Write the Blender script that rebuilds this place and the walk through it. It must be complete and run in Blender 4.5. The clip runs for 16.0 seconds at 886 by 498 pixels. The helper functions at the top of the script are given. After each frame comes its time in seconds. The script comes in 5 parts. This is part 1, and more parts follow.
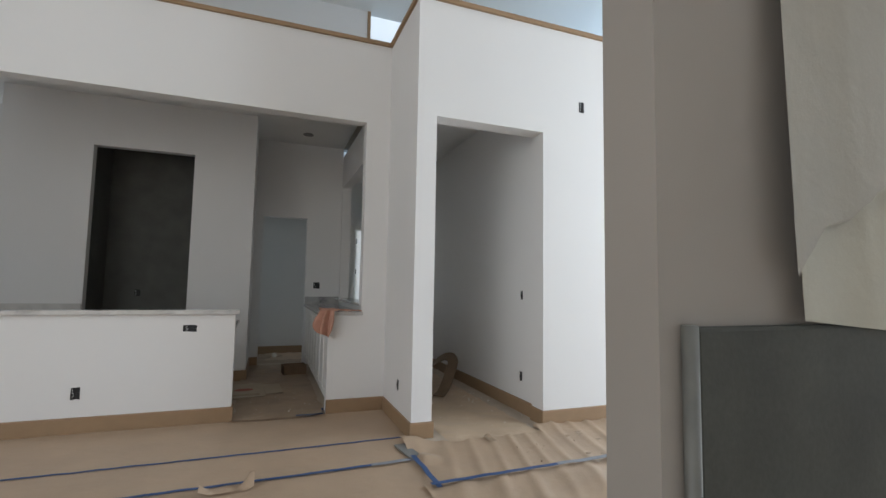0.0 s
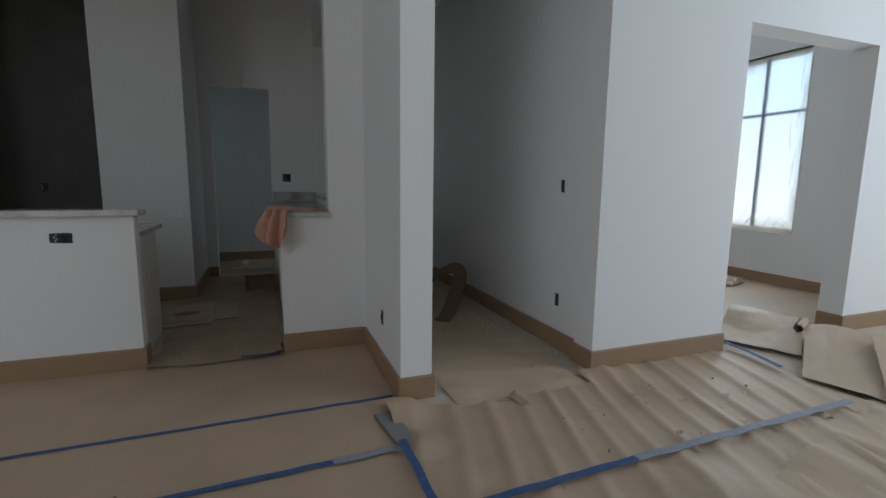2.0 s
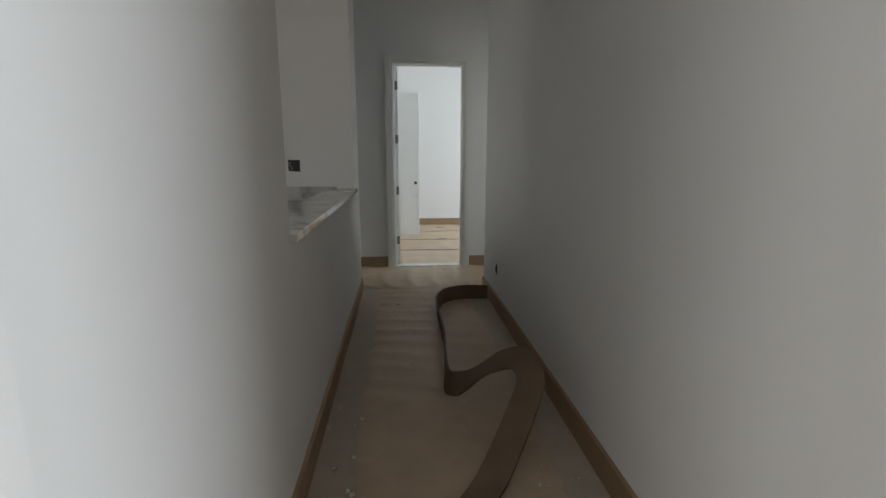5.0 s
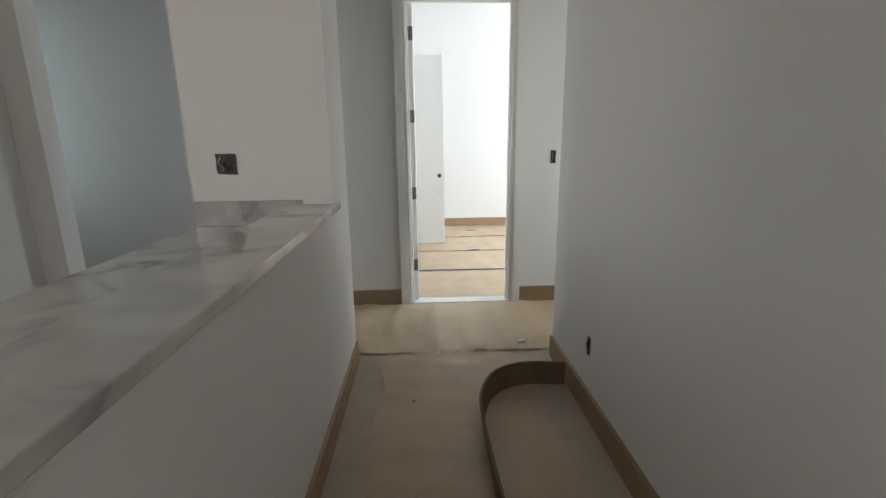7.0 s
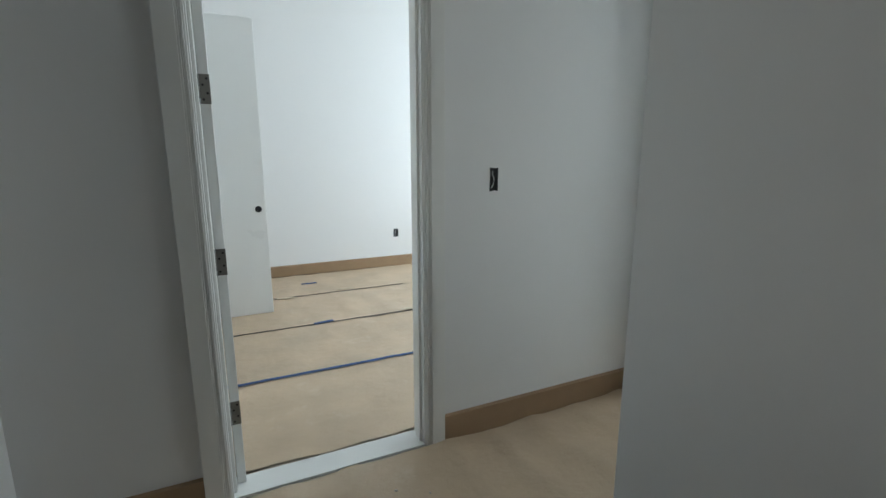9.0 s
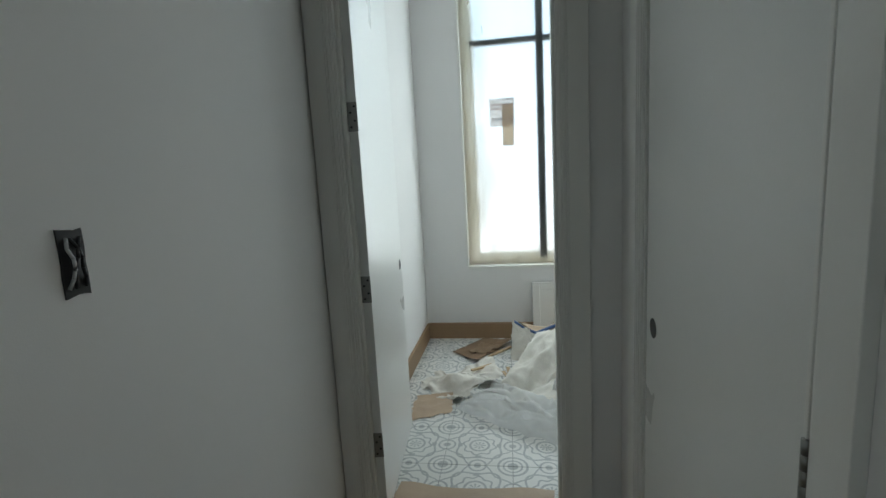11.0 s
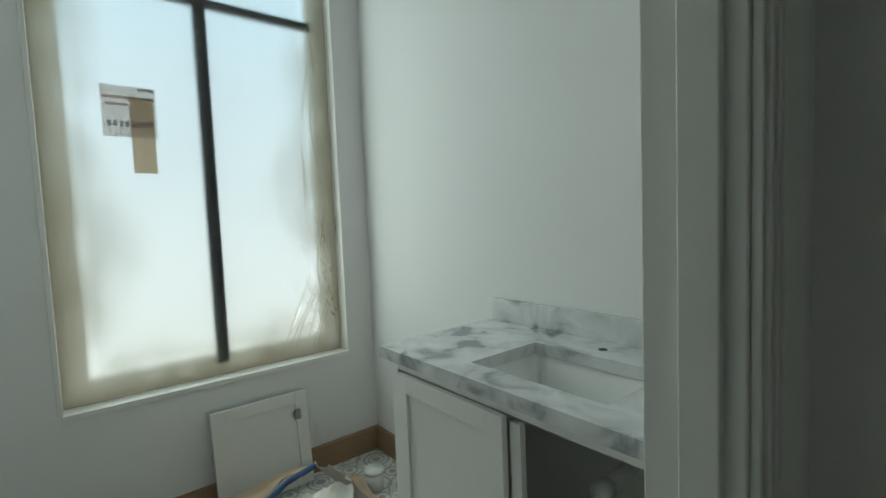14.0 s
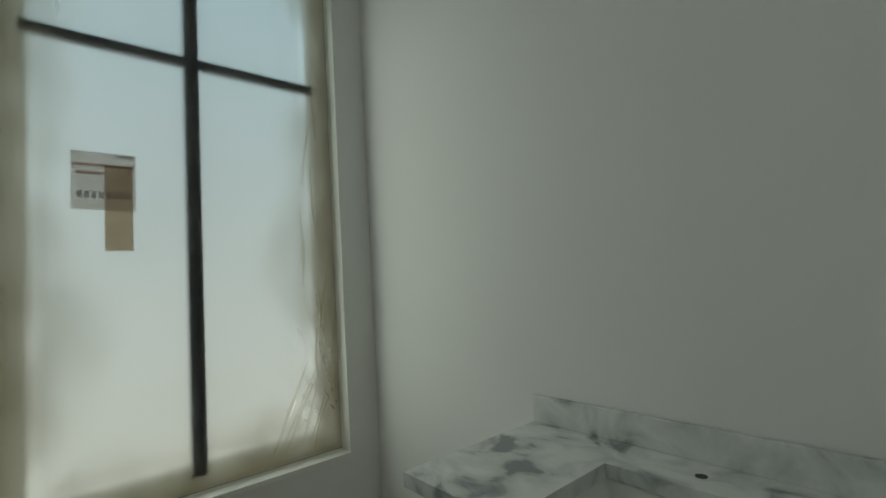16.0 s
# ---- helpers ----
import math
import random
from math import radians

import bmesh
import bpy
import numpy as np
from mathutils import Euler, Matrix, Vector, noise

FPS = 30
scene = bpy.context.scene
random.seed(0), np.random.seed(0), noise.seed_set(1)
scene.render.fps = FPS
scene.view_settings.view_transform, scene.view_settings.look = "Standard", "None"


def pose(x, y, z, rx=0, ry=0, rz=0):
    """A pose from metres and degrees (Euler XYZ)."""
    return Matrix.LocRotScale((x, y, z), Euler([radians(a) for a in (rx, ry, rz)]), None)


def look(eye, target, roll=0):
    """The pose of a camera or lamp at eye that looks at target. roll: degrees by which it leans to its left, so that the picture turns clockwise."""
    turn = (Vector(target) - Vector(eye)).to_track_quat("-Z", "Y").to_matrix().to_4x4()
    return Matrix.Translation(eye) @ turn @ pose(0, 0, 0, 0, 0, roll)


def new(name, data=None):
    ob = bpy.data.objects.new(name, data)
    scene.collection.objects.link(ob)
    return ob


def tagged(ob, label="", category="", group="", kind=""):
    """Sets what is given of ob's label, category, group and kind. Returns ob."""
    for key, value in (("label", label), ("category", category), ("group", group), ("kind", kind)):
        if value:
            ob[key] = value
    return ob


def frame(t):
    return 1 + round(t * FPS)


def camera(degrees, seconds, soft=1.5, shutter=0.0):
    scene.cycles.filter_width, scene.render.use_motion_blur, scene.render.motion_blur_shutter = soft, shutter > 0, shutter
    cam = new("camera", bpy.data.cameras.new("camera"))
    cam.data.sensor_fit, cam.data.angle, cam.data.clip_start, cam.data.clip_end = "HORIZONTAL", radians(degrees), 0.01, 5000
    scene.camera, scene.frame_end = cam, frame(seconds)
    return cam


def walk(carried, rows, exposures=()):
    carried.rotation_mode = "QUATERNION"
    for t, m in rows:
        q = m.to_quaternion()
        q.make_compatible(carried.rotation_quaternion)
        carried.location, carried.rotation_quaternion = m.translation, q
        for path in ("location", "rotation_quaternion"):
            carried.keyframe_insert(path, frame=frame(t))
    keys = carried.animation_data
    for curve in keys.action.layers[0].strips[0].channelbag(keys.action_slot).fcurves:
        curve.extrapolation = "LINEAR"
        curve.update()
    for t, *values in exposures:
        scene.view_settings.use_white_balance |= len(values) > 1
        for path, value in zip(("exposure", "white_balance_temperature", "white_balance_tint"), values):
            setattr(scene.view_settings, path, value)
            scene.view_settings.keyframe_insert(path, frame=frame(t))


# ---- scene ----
cam = camera(87.6, 16.0)
PATH = [
    (0, (-1.228, -3.959, 1.347), (-0.522, -2.095, 1.502), 1.0),
    (0.5, (-1.18, -3.637, 1.296), (-0.475, -1.765, 1.284), 0.8),
    (1, (-1.062, -3.252, 1.28), (-0.317, -1.402, 1.138), 0.7),
    (1.5, (-0.854, -2.87, 1.288), (-0.127, -1.022, 1.056), 0.5),
    (2, (-0.674, -2.463, 1.267), (0.023, -0.611, 0.981), 0.7),
    (2.5, (-0.459, -2.096, 1.269), (0.159, -0.22, 0.957), 0.7),
    (3, (-0.207, -1.752, 1.294), (0.342, 0.142, 0.96), 0.8),
    (3.5, (0.053, -1.363, 1.314), (0.555, 0.541, 0.963), 0.5),
    (4, (0.299, -1.004, 1.302), (0.673, 0.928, 0.945), 0.6),
    (4.2, (0.355, -0.858, 1.318), (0.694, 1.08, 0.96), 0.7),
    (6.3, (0.627, 1.006, 1.433), (0.623, 2.953, 0.976), -1.3),
    (6.5, (0.617, 1.19, 1.412), (0.628, 3.137, 0.955), -1.1),
    (7, (0.553, 1.725, 1.416), (0.633, 3.668, 0.949), -0.7),
    (7.5, (0.512, 2.241, 1.422), (0.669, 4.176, 0.948), -0.5),
    (8, (0.508, 2.715, 1.383), (0.789, 4.638, 0.928), -0.2),
    (8.2, (0.485, 2.935, 1.362), (0.849, 4.845, 0.924), 0.2),
    (10.3, (0.707, 4.626, 1.338), (2.408, 5.629, 1.023), -2.8),
    (10.5, (0.785, 4.709, 1.331), (2.581, 5.536, 1.027), -2.9),
    (11, (1.012, 4.894, 1.351), (2.969, 5.187, 1.059), -3.1),
    (11.5, (1.207, 5.064, 1.368), (3.16, 4.736, 1.089), -3.0),
    (12, (1.393, 5.158, 1.373), (3.165, 4.272, 1.1), -2.4),
    (12.5, (1.645, 5.196, 1.366), (3.371, 4.218, 1.113), -2.7),
    (13, (1.948, 5.221, 1.373), (3.624, 4.153, 1.15), -2.2),
    (13.2, (2.083, 5.224, 1.382), (3.738, 4.122, 1.165), -2.3),
    (13.5, (2.268, 5.221, 1.364), (3.884, 4.06, 1.161), -2.5),
    (13.8, (2.384, 5.212, 1.339), (3.964, 3.997, 1.184), -1.8),
    (14, (2.458, 5.186, 1.357), (4.008, 3.93, 1.222), -2.3),
    (14.5, (2.598, 5.12, 1.39), (4.096, 3.795, 1.386), -2.7),
    (15, (2.707, 5.083, 1.45), (4.178, 3.742, 1.651), -3.8),
    (15.5, (2.775, 5.093, 1.45), (4.262, 3.776, 1.685), -3.9),
    (16, (2.767, 5.103, 1.432), (4.279, 3.8, 1.559), -3.3),
]
EXPOSURES = [
    (0.0, 0.18, 6300, 8), (0.5, 0.0, 6250, 7), (1.0, -0.42, 6000, 6), (1.5, -0.78, 5900, 5), (2.0, -0.72, 5950, 5), (3.0, -0.25, 6350, 7), (3.5, -0.2, 6400, 7), (4.2, -0.2, 6400, 6),
    (6.3, 1.15, 7000, 12), (7.0, 1.08, 6750, 9), (8.2, 0.56, 6350, 5), (10.3, 0.06, 6200, 3), (11.0, -0.40, 6400, 2), (11.5, -0.8, 6500, -1), (12.0, -0.78, 6600, 0), (13.0, -0.9, 6600, 0),
    (13.5, -0.85, 6450, -1), (14.0, -1.1, 6600, -6), (14.5, -1.6, 6800, -8), (15.0, -1.88, 7050, -9), (16.0, -1.9, 7250, -6),
]
walk(cam, [(t, look(eye, target, roll)) for t, eye, target, roll in PATH], EXPOSURES)


# ---------- world, daylight, exposure ----------
world = bpy.data.worlds.new("sky")
scene.world = world
world.use_nodes = True
wn, wl = world.node_tree.nodes, world.node_tree.links
sky = wn.new("ShaderNodeTexSky")
sky.sky_type, sky.sun_disc = "NISHITA", False
sky.sun_elevation, sky.sun_rotation = radians(48), radians(200)
wn["Background"].inputs["Strength"].default_value = 0.12
wl.new(sky.outputs["Color"], wn["Background"].inputs["Color"])
sun = new("sun", bpy.data.lights.new("sun", "SUN"))
sun.data.energy, sun.data.angle, sun.data.color = 1.0, radians(10), (1.0, 0.96, 0.9)
sun.matrix_world = look((0, 0, 20), (-3, 8, 11))


def window_light(name, x, y, z, toward, width, height, watts, color):
    """Daylight entering through one window opening."""
    lamp = new(name, bpy.data.lights.new(name, "AREA"))
    lamp.data.shape, lamp.data.size, lamp.data.size_y = "RECTANGLE", width, height
    lamp.data.energy, lamp.data.color = watts, color
    lamp.matrix_world = look((x, y, z), (x + toward[0], y + toward[1], z))
    return lamp


DAY = (0.86, 0.93, 1.0)
window_light("daylight_great_room_south", 4.3, -7.9, 2.2, (0, 1), 1.6, 3.0, 5, DAY)
window_light("daylight_great_room_east", 5.82, -3.0, 2.7, (-1, 0), 3.2, 4.4, 285, DAY)
window_light("daylight_great_room_west", -5.95, -5.6, 2.6, (1, 0), 4.0, 3.6, 112, (1.0, 0.96, 0.91))
window_light("daylight_den", 5.40, 1.97, 1.8, (-1, 0), 1.1, 2.1, 42, DAY)
window_light("daylight_bedroom", 4.80, 7.6, 1.7, (-1, 0), 1.9, 1.9, 62, (0.80, 0.91, 1.0))
window_light("daylight_bath", 4.875, 4.63, 1.75, (-1, 0), 1.1, 2.1, 22, (0.90, 0.97, 1.0))
window_light("daylight_kitchen", -5.95, 2.1, 2.0, (1, 0), 1.4, 1.6, 20, DAY)
window_light("daylight_back_passage", -2.47, 4.9, 1.7, (1, 0), 0.9, 1.5, 1.3, (0.80, 0.97, 0.95))


# ---------- materials ----------
def mat(name, color, rough=0.5, metal=0.0, vary=0.06, scale=6.0, grain=0.0, grain_scale=250.0, bump=0.0, tint=None, stretch=(1, 1, 1), crease=0.0):
    """A surface with broad colour variation, fine grain and relief."""
    m = bpy.data.materials.new(name)
    m.use_nodes = True
    n, l = m.node_tree.nodes, m.node_tree.links
    b = n["Principled BSDF"]
    b.inputs["Metallic"].default_value = metal
    co = n.new("ShaderNodeTexCoord")
    mp = n.new("ShaderNodeMapping")
    mp.inputs["Scale"].default_value = stretch
    l.new(co.outputs["Object"], mp.inputs["Vector"])
    n1 = n.new("ShaderNodeTexNoise")
    n1.inputs["Scale"].default_value, n1.inputs["Detail"].default_value = scale, 6
    l.new(mp.outputs["Vector"], n1.inputs["Vector"])
    n2 = n.new("ShaderNodeTexNoise")
    n2.inputs["Scale"].default_value, n2.inputs["Detail"].default_value = grain_scale, 3
    l.new(mp.outputs["Vector"], n2.inputs["Vector"])
    ramp = n.new("ShaderNodeMix")
    ramp.data_type = "RGBA"
    dark = tint or tuple(c * (1 - 2 * vary) for c in color)
    ramp.inputs["A"].default_value = (*dark, 1)
    ramp.inputs["B"].default_value = (*(min(1, c * (1 + vary)) for c in color), 1)
    l.new(n1.outputs["Fac"], ramp.inputs["Factor"])
    hue = n.new("ShaderNodeMix")
    hue.data_type, hue.blend_type = "RGBA", "MULTIPLY"
    hue.inputs["Factor"].default_value = grain
    l.new(ramp.outputs["Result"], hue.inputs["A"])
    l.new(n2.outputs["Fac"], hue.inputs["B"])
    l.new(hue.outputs["Result"], b.inputs["Base Color"])
    rr = n.new("ShaderNodeMapRange")
    rr.inputs["To Min"].default_value, rr.inputs["To Max"].default_value = max(0, rough - 0.08), min(1, rough + 0.08)
    l.new(n1.outputs["Fac"], rr.inputs["Value"])
    l.new(rr.outputs["Result"], b.inputs["Roughness"])
    if bump:
        bp = n.new("ShaderNodeBump")
        bp.inputs["Strength"].default_value, bp.inputs["Distance"].default_value = bump, 0.004
        l.new(n2.outputs["Fac"], bp.inputs["Height"])
        l.new(bp.outputs["Normal"], b.inputs["Normal"])
        if crease:
            n3 = n.new("ShaderNodeTexNoise")
            n3.inputs["Scale"].default_value, n3.inputs["Detail"].default_value, n3.inputs["Roughness"].default_value = 7.0, 9, 0.62
            l.new(mp.outputs["Vector"], n3.inputs["Vector"])
            b2 = n.new("ShaderNodeBump")
            b2.inputs["Strength"].default_value, b2.inputs["Distance"].default_value = crease, 0.03
            l.new(n3.outputs["Fac"], b2.inputs["Height"])
            l.new(b2.outputs["Normal"], bp.inputs["Normal"])
    return m


def marble_mat(name, base, vein, scale):
    m = bpy.data.materials.new(name)
    m.use_nodes = True
    n, l = m.node_tree.nodes, m.node_tree.links
    b = n["Principled BSDF"]
    b.inputs["Roughness"].default_value = 0.10
    co = n.new("ShaderNodeTexCoord")
    n1 = n.new("ShaderNodeTexNoise")
    n1.inputs["Scale"].default_value, n1.inputs["Detail"].default_value, n1.inputs["Distortion"].default_value = scale, 8, 0.7
    mp = n.new("ShaderNodeMapping")
    mp.inputs["Rotation"].default_value, mp.inputs["Scale"].default_value = (0.3, 0.4, 0.7), (1, 1.25, 1)
    l.new(co.outputs["Object"], mp.inputs["Vector"])
    l.new(mp.outputs["Vector"], n1.inputs["Vector"])
    r = n.new("ShaderNodeValToRGB")
    e = r.color_ramp.elements
    e[0].position, e[0].color = 0.33, (*vein, 1)
    e[1].position, e[1].color = 0.60, (*base, 1)
    mid = e.new(0.43)
    mid.color = (*(0.35 * v + 0.65 * c for v, c in zip(vein, base)), 1)
    l.new(n1.outputs["Fac"], r.inputs["Fac"])
    l.new(r.outputs["Color"], b.inputs["Base Color"])
    return m


PAINT = mat("wall_paint", (0.80, 0.79, 0.78), 0.75, vary=0.012, scale=1.3, bump=0.10, grain_scale=420)
CEIL = mat("ceiling_paint", (0.80, 0.80, 0.79), 0.85, vary=0.012, scale=1.5, bump=0.08, grain_scale=300)
TRIMW = mat("white_trim", (0.80, 0.79, 0.76), 0.35, vary=0.015, scale=3, bump=0.03, grain_scale=120)
DOORW = mat("white_door_paint", (0.79, 0.79, 0.77), 0.30, vary=0.015, scale=2.2, bump=0.04, grain_scale=160)
MDF = mat("brown_baseboard", (0.36, 0.235, 0.135), 0.55, vary=0.08, scale=9, grain=0.15, grain_scale=400, bump=0.05)
CAPWOOD = mat("raw_wood_cap", (0.42, 0.27, 0.15), 0.6, vary=0.2, scale=5, grain=0.3, stretch=(1, 14, 14), bump=0.1)
KRAFT = mat("kraft_paper", (0.53, 0.39, 0.27), 0.52, vary=0.13, scale=2.6, grain=0.12, grain_scale=500, bump=0.14, crease=0.2)
def scuff(m, color, scale, low, high):
    """Pale rubbed patches over a material's own colour."""
    n, l = m.node_tree.nodes, m.node_tree.links
    base = n["Principled BSDF"].inputs["Base Color"]
    src = base.links[0].from_socket
    co, no, mr, mx = n.new("ShaderNodeTexCoord"), n.new("ShaderNodeTexNoise"), n.new("ShaderNodeMapRange"), n.new("ShaderNodeMix")
    no.inputs["Scale"].default_value, no.inputs["Detail"].default_value, no.inputs["Roughness"].default_value = scale, 9, 0.68
    mr.inputs["From Min"].default_value, mr.inputs["From Max"].default_value = low, high
    mr.inputs["To Max"].default_value = 0.7
    mx.data_type = "RGBA"
    mx.inputs["B"].default_value = (*color, 1)
    l.new(co.outputs["Object"], no.inputs["Vector"])
    l.new(no.outputs["Fac"], mr.inputs["Value"])
    l.new(mr.outputs["Result"], mx.inputs["Factor"])
    l.new(src, mx.inputs["A"])
    l.new(mx.outputs["Result"], base)
    return m


KRAFTD = mat("worn_kraft_paper", (0.47, 0.345, 0.235), 0.52, vary=0.26, scale=3.4, grain=0.2, grain_scale=300, bump=0.18, crease=0.3)
KRAFTH = mat("pale_kraft_paper", (0.64, 0.485, 0.335), 0.5, vary=0.16, scale=3.0, grain=0.15, grain_scale=400, bump=0.15, crease=0.3)
scuff(KRAFTH, (0.68, 0.57, 0.44), 3.2, 0.58, 0.76)
scuff(KRAFTD, (0.62, 0.53, 0.42), 3.2, 0.58, 0.74)
SUBFLOOR = mat("pale_dusty_floor", (0.60, 0.51, 0.41), 0.8, vary=0.12, scale=7, grain=0.2, grain_scale=90, bump=0.15)
BLACK = mat("black_socket_box", (0.018, 0.018, 0.02), 0.5, vary=0.2, scale=40)
WIRE = mat("grey_wire", (0.50, 0.50, 0.50), 0.4, vary=0.1, scale=60)
STEEL = mat("brushed_steel", (0.27, 0.27, 0.26), 0.35, metal=1.0, vary=0.1, scale=20, bump=0.05)
CONCRETE = mat("dark_concrete_surround", (0.075, 0.078, 0.066), 0.85, vary=0.42, scale=3.2, grain=0.3, grain_scale=60, bump=0.2)
NICHE = mat("dark_niche_board", (0.13, 0.13, 0.118), 0.7, vary=0.25, scale=4, grain=0.2, grain_scale=200, bump=0.1)
TAPEB = mat("blue_masking_tape", (0.055, 0.11, 0.26), 0.7, vary=0.25, scale=25, bump=0.2)
TAPEG = mat("faded_grey_tape", (0.30, 0.32, 0.36), 0.7, vary=0.2, scale=20, bump=0.2)
CREAM = mat("cream_tape", (0.62, 0.52, 0.38), 0.7, vary=0.1, scale=20)
MARBLE = marble_mat("soft_grey_marble", (0.66, 0.64, 0.61), (0.34, 0.33, 0.33), 3.6)
MARBLE_B = marble_mat("grey_marble_upstand", (0.50, 0.49, 0.48), (0.22, 0.22, 0.22), 5.0)
MARBLE_V = marble_mat("grey_veined_marble", (0.77, 0.78, 0.77), (0.27, 0.29, 0.30), 7.5)
WINFRAME = mat("dark_window_frame", (0.02, 0.022, 0.026), 0.45, vary=0.2, scale=20)
TANFRAME = mat("tan_window_lining", (0.56, 0.46, 0.32), 0.6, vary=0.1, scale=8)
PAPERW = mat("white_backed_paper", (0.80, 0.76, 0.69), 0.7, vary=0.08, scale=5, grain=0.08, bump=0.1, crease=0.3)
CARD = mat("brown_cardboard", (0.30, 0.195, 0.12), 0.8, vary=0.25, scale=7, grain=0.2, bump=0.15)
CARDL = mat("printed_pale_cardboard", (0.52, 0.44, 0.33), 0.75, vary=0.1, scale=6, grain=0.15, bump=0.1)
STRIPM = mat("brown_flexible_trim", (0.20, 0.135, 0.085), 0.6, vary=0.15, scale=8, bump=0.08)
RAG = mat("peach_cloth", (0.62, 0.34, 0.25), 0.9, vary=0.16, scale=14, grain=0.2, grain_scale=600, bump=0.3)
PLASTER = mat("plaster_crumbs", (0.72, 0.70, 0.66), 0.9, vary=0.1, scale=30)
RAWWOOD = mat("pine_offcut", (0.58, 0.42, 0.25), 0.6, vary=0.15, scale=10, stretch=(8, 1, 1))
PORCELAIN = mat("white_porcelain", (0.82, 0.82, 0.80), 0.12, vary=0.01, scale=3)
PVC = mat("white_pvc_pipe", (0.75, 0.74, 0.70), 0.35, vary=0.03, scale=8)
REDINK = mat("faded_red_print", (0.42, 0.13, 0.10), 0.7, vary=0.2, scale=30)
BROWNINK = mat("brown_print", (0.30, 0.20, 0.12), 0.7, vary=0.2, scale=30)
CONC2 = mat("outdoor_ground", (0.30, 0.29, 0.25), 0.9, vary=0.2, scale=1.5, grain=0.3, grain_scale=20, bump=0.2)


def film_mat(name, clear, color, rough_scale, blur=0.0, layered=False):
    """Thin milky plastic: part see-through (blurred with distance where blur is set), part scattering."""
    m = bpy.data.materials.new(name)
    m.use_nodes = True
    n, l = m.node_tree.nodes, m.node_tree.links
    n.remove(n["Principled BSDF"])
    if blur:
        tr = n.new("ShaderNodeBsdfRefraction")
        tr.inputs["Roughness"].default_value, tr.inputs["IOR"].default_value = blur, 1.4
        tr.inputs["Color"].default_value = (*color, 1)
    else:
        tr = n.new("ShaderNodeBsdfTransparent")
    tl = n.new("ShaderNodeBsdfTranslucent")
    gl = n.new("ShaderNodeBsdfPrincipled")
    tl.inputs["Color"].default_value = (*color, 1)
    gl.inputs["Base Color"].default_value, gl.inputs["Roughness"].default_value = (*color, 1), 0.25
    a, b = n.new("ShaderNodeMixShader"), n.new("ShaderNodeMixShader")
    no = n.new("ShaderNodeTexNoise")
    no.inputs["Scale"].default_value, no.inputs["Detail"].default_value = rough_scale, 5
    co = n.new("ShaderNodeTexCoord")
    l.new(co.outputs["Object"], no.inputs["Vector"])
    mr = n.new("ShaderNodeMapRange")
    mr.inputs["To Min"].default_value, mr.inputs["To Max"].default_value = clear + 0.14, clear - 0.14
    l.new(no.outputs["Fac"], mr.inputs["Value"])
    a.inputs["Fac"].default_value = 0.25
    l.new(tl.outputs[0], a.inputs[1])
    l.new(gl.outputs[0], a.inputs[2])
    l.new(mr.outputs["Result"], b.inputs["Fac"])
    if layered:
        at, mu = n.new("ShaderNodeAttribute"), n.new("ShaderNodeMapRange")
        at.attribute_name = "layers"
        mu.inputs["To Min"].default_value, mu.inputs["To Max"].default_value = 1.0, clear
        l.new(at.outputs["Fac"], mu.inputs["Value"])
        l.new(mu.outputs["Result"], b.inputs["Fac"])
    l.new(a.outputs[0], b.inputs[1])
    l.new(tr.outputs[0], b.inputs[2])
    l.new(b.outputs[0], n["Material Output"].inputs["Surface"])
    return m


FILM = film_mat("milky_plastic_film", 0.84, (0.97, 0.96, 0.94), 3.0, 0.9)
FILM2 = film_mat("clear_plastic_sheet", 0.30, (0.90, 0.90, 0.90), 9.0)
BORDER = film_mat("cream_film_border", 0.06, (0.60, 0.55, 0.45), 5.0, 0.0, True)
# translucent sash: lets the backdrop glow through in place of daylight on the frame
SASH = film_mat("glowing_cream_sash", 0.20, (0.86, 0.82, 0.73), 6.0)
INKG = film_mat("faded_grey_print", 0.35, (0.42, 0.40, 0.42), 20)
INKR = film_mat("faded_red_print", 0.35, (0.62, 0.42, 0.36), 20)
FOLDS = film_mat("pale_film_fold", 0.80, (0.95, 0.93, 0.88), 6.0, 0.5)
GLASS = bpy.data.materials.new("window_glass")
GLASS.use_nodes = True
GLASS.node_tree.nodes["Principled BSDF"].inputs["Transmission Weight"].default_value = 1.0
GLASS.node_tree.nodes["Principled BSDF"].inputs["Roughness"].default_value = 0.0
GLASS.node_tree.nodes["Principled BSDF"].inputs["IOR"].default_value = 1.05


